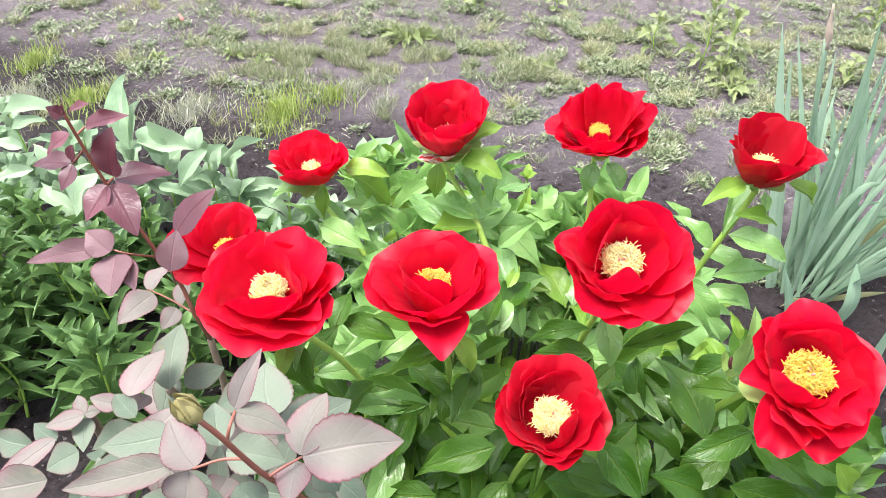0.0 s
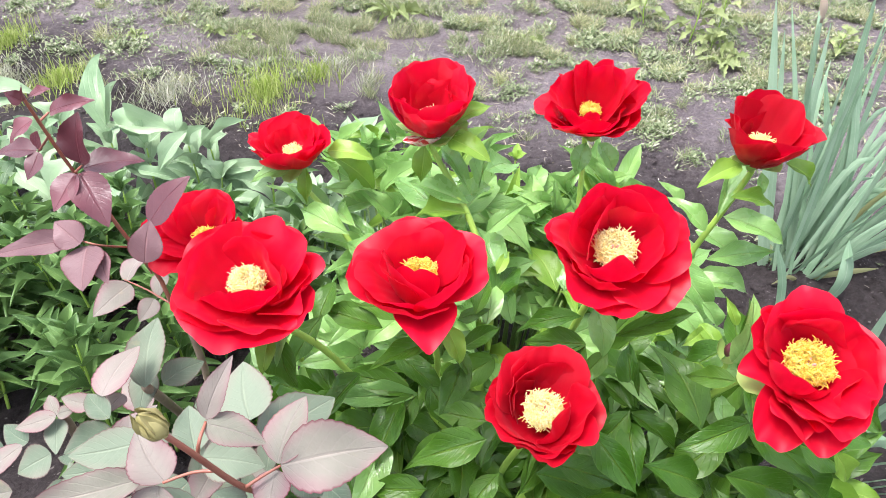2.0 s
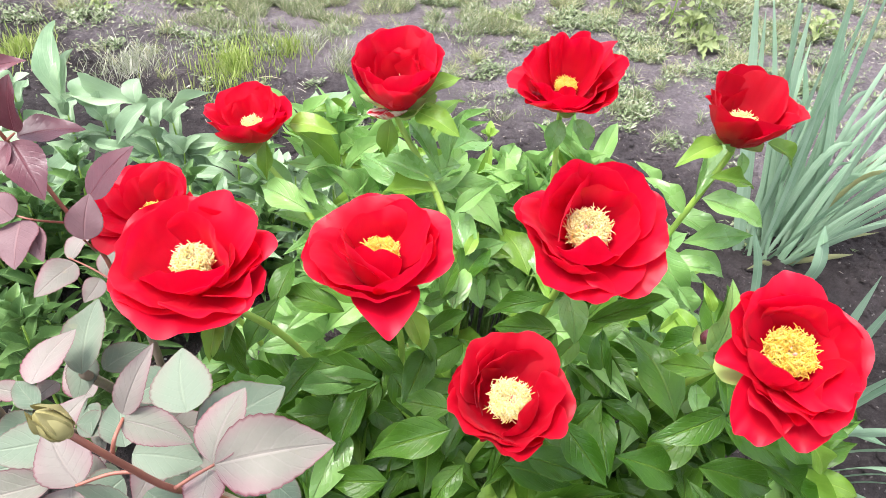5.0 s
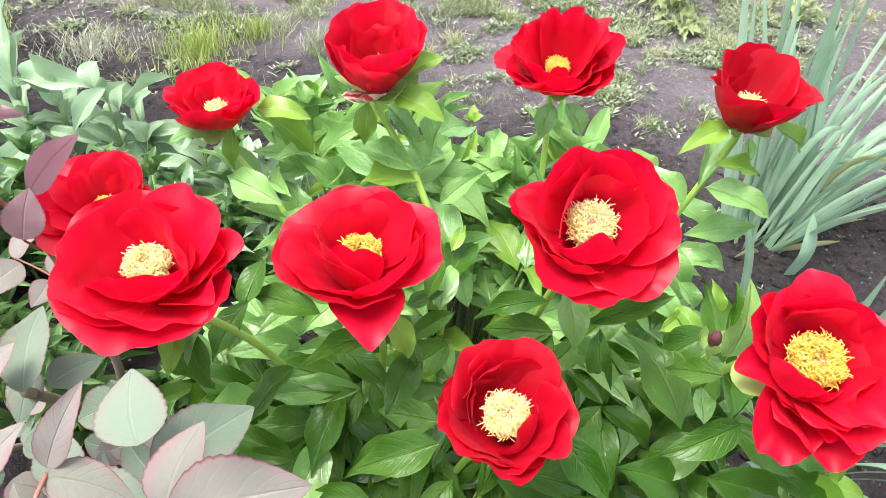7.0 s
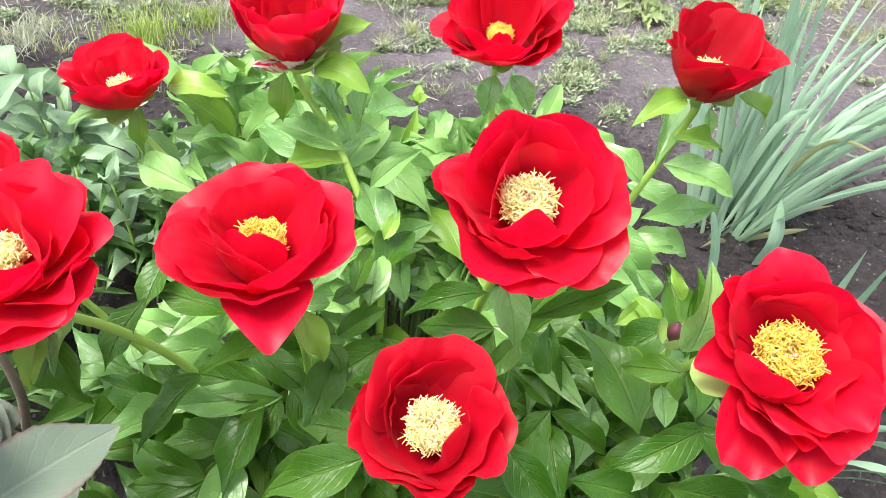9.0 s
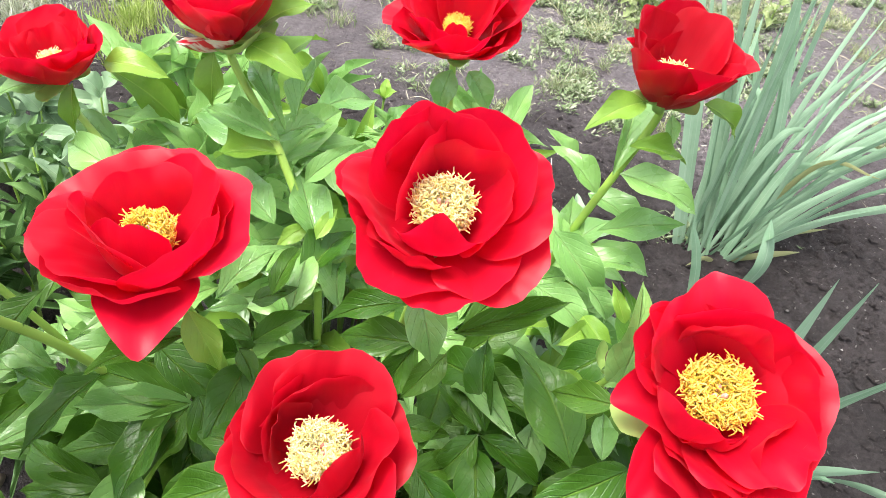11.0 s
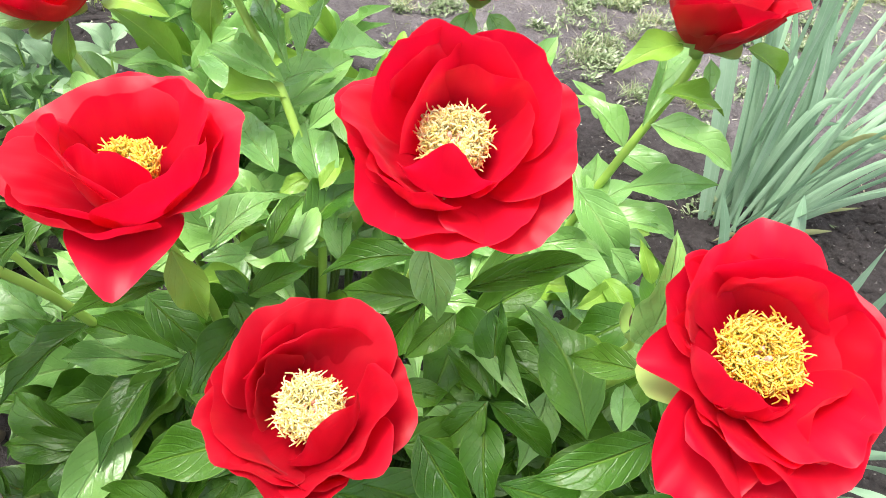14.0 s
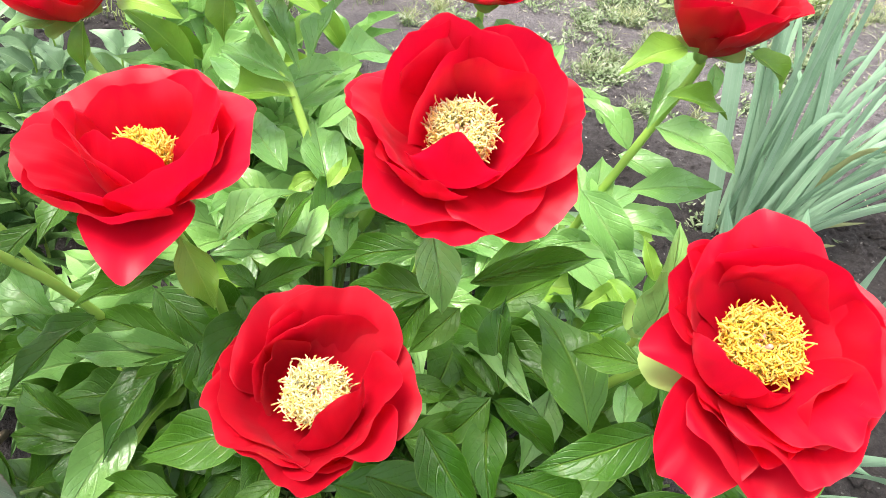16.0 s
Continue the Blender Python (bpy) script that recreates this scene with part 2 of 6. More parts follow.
IRIS_OLD = leafy("iris_leaf_withered", (0.24, 0.28, 0.12), (0.40, 0.36, 0.17), (0.40, 0.36, 0.20), rough=0.7, glow=0.1, long_lines=12.0, relief=0.3)
PALE_LEAF = leafy("pale_leaf", (0.142, 0.240, 0.125), (0.355, 0.475, 0.292), (0.44, 0.54, 0.37), rough=0.42, glow=0.22, veins=3.2, slant=3.2, relief=0.8, spots=0.1)
NARROW_LEAF = leafy("narrow_leaf", (0.030, 0.082, 0.022), (0.150, 0.262, 0.076), (0.22, 0.34, 0.13), rough=0.42, glow=0.2, veins=9)
WEED_LEAF = leafy("weed_leaf", (0.125, 0.170, 0.055), (0.27, 0.32, 0.13), (0.38, 0.41, 0.24), rough=0.55, glow=0.22, spots=0.3)
STEM_GREEN = plain("green_stem", (0.21, 0.36, 0.045), (0.36, 0.52, 0.10), 50, 0.5, 0.25)
LEAF_STALK = plain("leaf_stalk", (0.08, 0.15, 0.03), (0.18, 0.27, 0.06), 50, 0.5, 0.25)
STEM_RED = plain("rose_stem", (0.17, 0.045, 0.035), (0.32, 0.13, 0.08), 60, 0.5, 0.25)
STEM_BROWN = plain("old_rose_wood", (0.12, 0.09, 0.06), (0.28, 0.22, 0.15), 70, 0.75, 0.5)
SEPAL = plain("sepal", (0.24, 0.39, 0.08), (0.44, 0.55, 0.20), 40, 0.45, 0.2, 0.3)
PISTIL = plain("pistil", (0.55, 0.10, 0.12), (0.70, 0.42, 0.30), 160, 0.5, 0.3)
STAMEN = islands("stamen", [(0.0, (0.91, 0.62, 0.07)), (0.5, (0.95, 0.76, 0.15)), (1.0, (0.97, 0.87, 0.34))], 0.5, 0.55, 300)
STAMEN_PALE = islands("stamen_pale", [(0.0, (0.93, 0.76, 0.26)), (0.5, (0.96, 0.88, 0.46)), (1.0, (0.97, 0.94, 0.72))], 0.5, 0.55, 300)
BUD = plain("bud_green", (0.17, 0.15, 0.05), (0.36, 0.32, 0.13), 120, 0.5, 0.3)
PAPER = plain("papery_spathe", (0.26, 0.20, 0.14), (0.44, 0.36, 0.28), 50, 0.8, 0.4)
STRAW = plain("dry_straw", (0.34, 0.28, 0.19), (0.55, 0.48, 0.36), 80, 0.85, 0.3)
GRASS = islands("grass_blades", [(0.0, (0.12, 0.16, 0.06)), (0.45, (0.23, 0.27, 0.135)), (0.75, (0.34, 0.36, 0.215)), (1.0, (0.52, 0.46, 0.37))], 0.6, 0.25)
GRASS_PALE = islands("dry_grass", [(0.0, (0.18, 0.22, 0.07)), (0.5, (0.34, 0.36, 0.18)), (1.0, (0.52, 0.48, 0.34))], 0.7, 0.2)
GRASS_BRIGHT = islands("bright_grass", [(0.0, (0.18, 0.27, 0.04)), (0.5, (0.33, 0.42, 0.10)), (1.0, (0.48, 0.52, 0.22))], 0.6, 0.25)
HERB = islands("small_weed", [(0.0, (0.075, 0.115, 0.042)), (0.45, (0.150, 0.198, 0.090)), (0.8, (0.245, 0.275, 0.165)), (1.0, (0.44, 0.42, 0.35))], 0.55, 0.2)
HERB_GREY = islands("grey_weed", [(0.0, (0.20, 0.22, 0.12)), (0.5, (0.38, 0.40, 0.28)), (1.0, (0.60, 0.58, 0.50))], 0.7, 0.15)
LITTER = islands("plant_litter", [(0.0, (0.09, 0.075, 0.06)), (0.4, (0.24, 0.21, 0.16)), (0.8, (0.40, 0.36, 0.29)), (1.0, (0.52, 0.48, 0.40))], 0.85, 0.05)
SOIL = soil_material()
PEBBLE = plain("pebble", (0.20, 0.18, 0.17), (0.44, 0.41, 0.39), 60, 0.85, 0.3)


# ---- builders ----
def part(name, mesh, material, parent, label="", at=None):
    """One mesh object under a thing; at: its pose in the world."""
    if isinstance(mesh, bmesh.types.BMesh):
        me = bpy.data.meshes.new(name)
        mesh.to_mesh(me)
        mesh.free()
    else:
        me = mesh
    if not me.materials:
        me.materials.append(material)
        me.shade_smooth()
    ob = new(name, me)
    if material is not None and me.materials[0] != material:
        ob.material_slots[0].link = "OBJECT"
        ob.material_slots[0].material = material
    if parent is not None:
        ob.parent = parent
        ob.matrix_basis = Matrix.Translation(-parent.location) @ (at if at is not None else Matrix())
    elif at is not None:
        ob.matrix_basis = at
    return tagged(ob, label)


def thing(name, at, label, category, group="", kind=""):
    ob = new(name)
    ob.location = at
    ob.empty_display_size = 0.05
    return tagged(ob, label, category, group, kind)


def sheet(bm, grid):
    """Faces over a grid of points, with UV."""
    layer = bm.loops.layers.uv.verify()
    rows = [[bm.verts.new(p) for p in row] for row in grid]
    nv, nu = len(rows) - 1, len(rows[0]) - 1
    for j in range(nv):
        for i in range(nu):
            f = bm.faces.new((rows[j][i], rows[j][i + 1], rows[j + 1][i + 1], rows[j + 1][i]))
            for lp, (a, b) in zip(f.loops, ((i, j), (i + 1, j), (i + 1, j + 1), (i, j + 1))):
                lp[layer].uv = (a / nu, b / nv)


def bend(points, n):
    """A smooth line of n + 1 points through the given ones."""
    pts = [Vector(p) for p in points]
    pts = [2 * pts[0] - pts[1]] + pts + [2 * pts[-1] - pts[-2]]
    out, segs = [], len(pts) - 3
    for k in range(n + 1):
        s = k / n * segs
        i = min(int(s), segs - 1)
        f = s - i
        a, b, c, d = pts[i:i + 4]
        out.append(0.5 * ((2 * b) + (c - a) * f + (2 * a - 5 * b + 4 * c - d) * f * f + (3 * b - a - 3 * c + d) * f ** 3))
    return out


def tube(bm, line, r0, r1, sides=7, cap=True):
    """A tapered tube along a line of points."""
    rings, ref = [], Vector((0.3, 0.9, 0.2))
    for k, p in enumerate(line):
        t = (line[min(k + 1, len(line) - 1)] - line[max(k - 1, 0)]).normalized()
        a = t.cross(ref)
        a = (a if a.length > 1e-4 else t.cross(Vector((1, 0, 0)))).normalized()
        b = t.cross(a)
        r = r0 + (r1 - r0) * k / max(1, len(line) - 1)
        rings.append([bm.verts.new(p + r * (math.cos(2 * math.pi * s / sides) * a + math.sin(2 * math.pi * s / sides) * b)) for s in range(sides)])
    for q, w in zip(rings, rings[1:]):
        for s in range(sides):
            bm.faces.new((q[s], q[(s + 1) % sides], w[(s + 1) % sides], w[s]))
    if cap:
        bm.faces.new(rings[-1])
        bm.faces.new(rings[0][::-1])


def leaf_mesh(name, seed, shape="peony", nu=10, nv=32):
    """A leaf of length 1 along y and width 1 along x, arched, folded along the midrib, quilted between its veins and waved."""
    rng = random.Random(seed)
    arch, fold, wave = rng.uniform(0.06, 0.20), rng.uniform(0.10, 0.40), rng.uniform(0.04, 0.10)
    if shape == "rose":
        arch, fold, wave, nv = rng.uniform(0.02, 0.10), rng.uniform(0.04, 0.22), rng.uniform(0.015, 0.05), 44
    ph, skew, hook = rng.uniform(0, 6), rng.uniform(-0.07, 0.07), rng.uniform(-0.10, 0.10)
    full, point = rng.uniform(0.66, 0.84), rng.uniform(1.0, 1.35)
    grid = []
    for j in range(nv + 1):
        v = j / nv
        if shape == "peony":
            # widest below the middle, drawn out into a point
            w = math.sin(math.pi * v ** full) ** point * (1.10 - 0.22 * v)
        elif shape == "rose":
            w = math.sin(math.pi * v ** 0.74) ** 0.80 * (1.10 - 0.26 * v)
            saw = (v * 11) % 1.0
            w *= 1 + 0.060 * (saw - 0.5) * (1 if 0.08 < v < 0.95 else 0)
        elif shape == "lobed":
            w = math.sin(math.pi * v ** 1.5) ** 0.8 * (0.42 + 0.58 * abs(math.sin(math.pi * 5.5 * v + ph))) + 0.06
        else:
            w = math.sin(math.pi * v ** 0.75) ** 0.9
        w = max(w, 0.015)
        row = []
        for i in range(nu + 1):
            u = 2 * i / nu - 1
            x = 0.5 * w * u + skew * math.sin(math.pi * v) + hook * max(0.0, v - 0.6) ** 2
            z = 4 * arch * v * (1 - v) - 0.5 * arch * max(0.0, v - 0.6) + fold * 0.5 * abs(u) ** 1.2 * w
            z += wave * abs(u) ** 2 * math.sin(ph + 9 * v + 2.0 * (u > 0)) * math.sin(math.pi * v)
            if shape == "peony":
                z += 0.005 * math.cos(6.283 * (7.0 * v - 2.4 * abs(u))) * min(1.0, 2.5 * abs(u)) * w
                z += 0.020 * noise.noise((3.5 * u + seed, 5 * v, 1.0)) * w
            y = v + (0.02 * math.sin(ph + 15 * v) * abs(u) if shape != "rose" else 0)
            row.append(Vector((x, y, z)))
        grid.append(row)
    bm = bmesh.new()
    sheet(bm, grid)
    me = bpy.data.meshes.new(name)
    bm.to_mesh(me)
    bm.free()
    return me


PEONY_MESH = [leaf_mesh("peony_leaf", 10 + k) for k in range(12)]
LOBED_MESH = [leaf_mesh("lobed_leaf", 90 + k, "lobed") for k in range(4)]
ROSE_MESH = [leaf_mesh("rose_leaf", 40 + k, "rose") for k in range(6)]
LANCE_MESH = [leaf_mesh("lance_leaf", 70 + k, "lance") for k in range(5)]


def leaf(parent, base, tip, width, mesh, material, facing=(0, -0.45, 0.85), roll=0.0, name="leaf", flip=0.9):
    """A leaf from base to tip with its upper face turned to facing."""
    base, tip = Vector(base), Vector(tip)
    d = tip - base
    n = d.length
    y = d / n
    f = Vector(facing)
    x = y.cross(f).normalized()
    z = x.cross(y)
    m = Matrix((x, y, z)).transposed().to_4x4()
    m = Matrix.Translation(base) @ m @ Matrix.Rotation(radians(roll), 4, "Y") @ Matrix.Diagonal((width, n, n * flip, 1))
    if not mesh.materials:
        mesh.materials.append(material)
        mesh.shade_smooth()
    return part(name, mesh, material, parent, at=m)


def stalk(parent, points, r0, r1, material, name="stem", n=12, label=""):
    bm = bmesh.new()
    tube(bm, bend(points, n), r0, r1, 8)
    return part(name, bm, material, parent, label)


# ---- the red peonies ----
def petal(parent, frame_m, az, length, width, a0, a1, curl=0.0, cup=0.6, ruffle=0.05, root=0.006, seed=0, lift=0.0, material=None, spread=0.28, taper=0.31):
    """A petal that leaves the flower's axis at azimuth az. a0, a1: degrees from the axis at its foot and at its
    rim; curl: more of it in the last part; cup: radius of its cross curve, in widths; taper: how far the rim falls off to its corners."""
    rng = random.Random(seed * 131 + 7)
    o1, o2, o3, lop = rng.uniform(0, 50), rng.uniform(0, 50), rng.uniform(0, 50), rng.uniform(-1, 1) * 0.11 if length > 0.0625 else 0.12 + rng.uniform(-1, 1) * 0.20
    slant, cleft, cleft_at = rng.uniform(-0.05, 0.05), max(0.0, rng.uniform(-0.05, 0.06)), rng.uniform(-0.3, 0.3)
    roll_out = rng.uniform(-0.02, 0.07)
    nu, nv = 30, 24
    r, z, line = root, lift, []
    for j in range(nv + 1):
        v = j / nv
        th = radians(a0 + (a1 - a0) * v ** 1.1 + curl * max(0.0, v - 0.55) / 0.45)
        line.append((r, z, th))
        r += math.sin(th) * length / nv
        z += math.cos(th) * length / nv
    ca, sa = math.cos(radians(az)), math.sin(radians(az))
    er, et, ez = Vector((ca, sa, 0)), Vector((-sa, ca, 0)), Vector((0, 0, 1))
    rc = max(cup * width, 0.004)
    grid = []
    for j in range(nv + 1):
        row = []
        for i in range(nu + 1):
            u, v = 2 * i / nu - 1, j / nv
            # the rim: rounded shoulders, a shallow cleft, small nicks
            top = 1 - taper * abs(u) ** (3.0 if taper < 0.5 else 1.5) + slant * u - cleft * math.exp(-((u - cleft_at) / 0.16) ** 2)
            top += 0.045 * noise.noise((u * 1.8 + o1, 0, o2)) + 0.012 * noise.noise((u * 8 + o1, 3, o2)) + 0.007 * noise.noise((u * 21 + o1, 5, o2))
            s = v * top
            k = min(s * nv, nv - 1e-4)
            q, f = int(k), k - int(k)
            cr = line[q][0] * (1 - f) + line[min(q + 1, nv)][0] * f
            cz = line[q][1] * (1 - f) + line[min(q + 1, nv)][1] * f
            th = line[q][2] * (1 - f) + line[min(q + 1, nv)][2] * f
            g = min(1.0, s / 0.62)
            hw = 0.52 * width * (spread + (1 - spread) * (g * g * (3 - 2 * g)) ** 0.75)
            phi = u * hw / rc
            side = rc * math.sin(phi)
            inn = rc * (1 - math.cos(phi))
            # broad waves, pleats that run out to the rim, and a rim that rolls a little
            inn += 2.4 * ruffle * width * s * s * noise.noise((u * 1.1 + o2, s * 1.1, o3))
            inn += 0.06 * width * noise.noise((u * 1.1 + o3, s * 1.5 + o1, 9.0)) * s + lop * width * u * s
            inn += 0.42 * ruffle * width * s ** 1.4 * noise.noise((u * 3.4 + o1, s * 0.7 + o3, 2.0))
            inn += 2.3 * ruffle * width * s ** 4 * noise.noise((u * 1.8 + o2, s * 0.8, o1))
            inn -= roll_out * width * max(0.0, (v - 0.72) / 0.28) ** 2
            inn += 0.022 * width * noise.noise((u * 5 + o3, s * 4, o2)) * s
            row.append(er * (cr - inn * math.cos(th)) + et * side + ez * (cz + inn * math.sin(th)))
        grid.append(row)
    bm = bmesh.new()
    sheet(bm, grid)
    return part("petal", bm, material or PETAL, parent, at=frame_m)


def stamens(parent, frame_m, count, radius, height, seed, material, skirt=1.0):
    """A cushion of yellow stamens; each is a bent thread with a thicker tip."""
    rng = random.Random(seed)
    radius *= 0.80
    bm = bmesh.new()
    dome = [[Vector((radius * 0.92 * math.sin(a * 0.26) * math.cos(c * 0.5236), radius * 0.92 * math.sin(a * 0.26) * math.sin(c * 0.5236),
                     height * (0.50 + 0.50 * math.sin(math.pi * min(1.0, 1.15 * math.sin(a * 0.26)))) * rng.uniform(0.9, 1.0))) for c in range(13)] for a in range(7)]
    sheet(bm, dome)
    count = int(count * 5.2)
    for k in range(count):
        q = math.sqrt((k + 0.5) / count)
        a = k * 2.39996 + rng.uniform(-0.3, 0.3)
        r0 = radius * (0.16 + 0.40 * q)
        h = height * (0.70 + 1.15 * q - 1.0 * q * q) * rng.uniform(0.78, 1.22)
        foot = Vector((r0 * math.cos(a), r0 * math.sin(a), 0.003))
        r1 = radius * (0.16 + 0.86 * q * skirt) * rng.uniform(0.85, 1.22)
        tip = Vector((r1 * math.cos(a + rng.uniform(-0.25, 0.25)), r1 * math.sin(a + rng.uniform(-0.25, 0.25)), h))
        midp = foot.lerp(tip, 0.55) + Vector((rng.uniform(-1, 1), rng.uniform(-1, 1), 0.8)) * 0.0016
        over = tip + Vector((rng.uniform(-1, 1), rng.uniform(-1, 1), rng.uniform(-0.2, 1.0))) * 0.0040
        line = bend((foot, midp, tip, over), 6)
        rings = []
        for i, p in enumerate(line):
            w = 0.00030 if i < 3 else (0.00050 if i < 6 else 0.00030)
            t = (line[min(i + 1, 6)] - line[max(i - 1, 0)]).normalized()
            x = t.cross(Vector((0.2, 0.7, 0.6))).normalized()
            y = t.cross(x)
            rings.append([bm.verts.new(p + w * (math.cos(c) * x + math.sin(c) * y)) for c in (0.3, 2.4, 4.5)])
        for c, d in zip(rings, rings[1:]):
            for s in range(3):
                bm.faces.new((c[s], c[(s + 1) % 3], d[(s + 1) % 3], d[s]))
        bm.faces.new(rings[-1])
    part("stamen_cushion", bm, material, parent, "dense cushion of yellow stamens", at=frame_m)
    bm = bmesh.new()
    for k in range(3):
        a = k * 2.1 + seed
        foot = Vector((0.0022 * math.cos(a), 0.0022 * math.sin(a), 0))
        top = Vector((0.0030 * math.cos(a), 0.0030 * math.sin(a), height * 1.06))
        tube(bm, [foot, foot.lerp(top, 0.5) * 1.15, top], 0.0024, 0.0012, 8)
    part("pistil", bm, PISTIL, parent, "pink pistil amid the stamens", at=frame_m)


def scale_leaf(parent, frame_m, az, length, width, a0, a1, seed, name="sepal", material=None):
    """A thick, cupped sepal under the flower."""
    ob = petal(parent, frame_m, az, length, width, a0, a1, 0, 0.55, 0.02, 0.004, seed, -0.006, material or SEPAL, spread=0.6)
    ob.name = name
    return ob


def peony_flower(label, at, axis, spin, ground, stem_mid, cushion, petals, sepals=(), bracts=(), dark=False, pale=False, count=260, streak=False, size=1.0):
    """One peony: stem from the ground, receptacle, sepals, petals, stamens. at: the middle of the stamens' foot."""
    at, ax = Vector(at), Vector(axis).normalized()
    # azimuth 0 points to the east of the garden whatever the tilt of the axis
    x = Vector((1, 0, 0))
    x = (x - x.dot(ax) * ax).normalized()
    y = ax.cross(x)
    fm = Matrix.Translation(at) @ Matrix((x, y, ax)).transposed().to_4x4() @ Matrix.Rotation(radians(spin), 4, "Z")
    ob = thing("peony_flower", ground, label, "flower", "red peonies in bloom")
    foot = at - ax * 0.012
    stalk(ob, (ground, *stem_mid, foot - ax * 0.02, foot), 0.0042, 0.0031, STEM_GREEN, n=22)
    bm = bmesh.new()
    tube(bm, [at - ax * 0.014, at - ax * 0.008, at - ax * 0.002, at + ax * 0.002], 0.0045, 0.0095, 12)
    part("receptacle", bm, SEPAL, ob)
    mat = PETAL_DARK if dark else PETAL
    for k, p in enumerate(petals):
        root = p[8] if len(p) > 8 else (0.012 if p[1] < 0.0602 and cushion else 0.006)
        petal(ob, fm, p[0], p[1] * size, p[2] * size, *p[3:8], root=root, taper=p[9] if len(p) > 9 else 0.31, seed=int(abs(at.x) * 1000) + k, lift=-0.004 + 0.0006 * (k % 3), material=mat)
    if cushion:
        stamens(ob, fm @ Matrix.Translation((0, 0, 0.004)), count, cushion[0], cushion[1], int(at.y * 1000), STAMEN_PALE if pale else STAMEN)
    for k, s in enumerate(sepals):
        scale_leaf(ob, fm, *s, seed=k + 3, material=PETAL_STREAK if streak and k == 0 else None)
    for k, (b, t, w, young) in enumerate(bracts):
        leaf(ob, b, t, w, PEONY_MESH[k % 7], PEONY_YOUNG if young else PEONY_LEAF, name="bract")
    return ob


# ---- ground ----
def soil_height(x, y):
    near = math.exp(-((x - 0.1) / 4.0) ** 2 - ((y - 1.6) / 3.2) ** 2)
    h = 0.022 * noise.noise((x * 1.6, y * 1.6, 0.3)) + 0.012 * noise.noise((x * 6, y * 6, 2.0))
    dug = 0.5 - 0.5 * math.tanh((y - 1.75 - 0.1 * x) * 2.5)
    h += dug * (0.030 * abs(noise.noise((x * 13, y * 13, 5.0))) + 0.014 * abs(noise.noise((x * 31, y * 31, 8.0))))
    h += (1 - dug) * (0.006 * noise.noise((x * 17, y * 17, 6.0)) + 0.005 * abs(noise.noise((x * 40, y * 40, 8.0))))
    return near * h - 0.006


def spread_line(lo, hi, step, far, n):
    """Even steps from lo to hi, then wider and wider ones out to far on both sides."""
    mid = [lo + (hi - lo) * k / round((hi - lo) / step) for k in range(round((hi - lo) / step) + 1)]
    out = [step * ((far / step) ** (k / n)) for k in range(1, n + 1)]
    return [lo - d for d in reversed(out)] + mid + [hi + d for d in out]


def build_ground():
    xs = spread_line(-2.6, 2.6, 0.0125, 1500, 17)
    ys = spread_line(0.2, 4.2, 0.0125, 1500, 17)
    nx = len(xs)
    verts = [(x, y, soil_height(x, y)) for y in ys for x in xs]
    faces = [(j * nx + i, j * nx + i + 1, (j + 1) * nx + i + 1, (j + 1) * nx + i) for j in range(len(ys) - 1) for i in range(nx - 1)]
    me = bpy.data.meshes.new("ground")
    me.from_pydata(verts, [], faces)
    me.materials.append(SOIL)
    me.shade_smooth()
    tagged(new("ground", me), "grey-brown garden soil, dug in the bed and trodden behind it", "soil", kind="structure")


build_ground()


def crumbs(name, count, seed, region, size, material, label):
    """Loose crumbs of soil or grit, half sunk in the ground."""
    rng = random.Random(seed)
    verts, faces = [], []
    base = [(0, 0, 0.9)] + [(0.62 * math.cos(k * 1.0472), 0.62 * math.sin(k * 1.0472), 0.62) for k in range(6)] + [(math.cos(k * 1.0472 + 0.5), math.sin(k * 1.0472 + 0.5), -0.1) for k in range(6)]
    tri = [(0, 1 + k, 1 + (k + 1) % 6) for k in range(6)] + [(1 + k, 7 + k, 1 + (k + 1) % 6) for k in range(6)] + [(1 + (k + 1) % 6, 7 + k, 7 + (k + 1) % 6) for k in range(6)]
    for _ in range(count):
        x, y = rng.uniform(region[0], region[1]), rng.uniform(region[2], region[3])
        s = (0.12 + 0.88 * rng.random() ** 4) * size
        a = rng.uniform(0, 6.28)
        o, q = len(verts), Vector((x, y, soil_height(x, y) + s * 0.15))
        for p in base:
            k = s * rng.uniform(0.65, 1.25)
            verts.append((q.x + k * (p[0] * math.cos(a) - p[1] * math.sin(a)), q.y + k * (p[0] * math.sin(a) + p[1] * math.cos(a)), q.z + 0.70 * k * p[2]))
        faces += [tuple(o + i for i in f) for f in tri]
    me = bpy.data.meshes.new(name)
    me.from_pydata(verts, [], faces)
    me.materials.append(material)
    me.shade_smooth()
    tagged(new(name, me), label, "soil", kind="stuff")


crumbs("soil_crumbs", 16000, 3, (-1.3, 1.7, 0.5, 2.0), 0.0125, SOIL, "loose dark crumbs of dug garden soil")
crumbs("soil_crumbs", 7000, 4, (-2.3, 2.3, 1.8, 4.0), 0.009, SOIL, "small crumbs on the trodden soil")
crumbs("soil_clods", 2600, 6, (0.30, 1.5, 0.75, 1.75), 0.020, SOIL, "larger clods of dug garden soil by the irises")
crumbs("grit", 420, 5, (-2.0, 2.0, 0.6, 3.4), 0.0035, PEBBLE, "pale grit scattered on the soil")

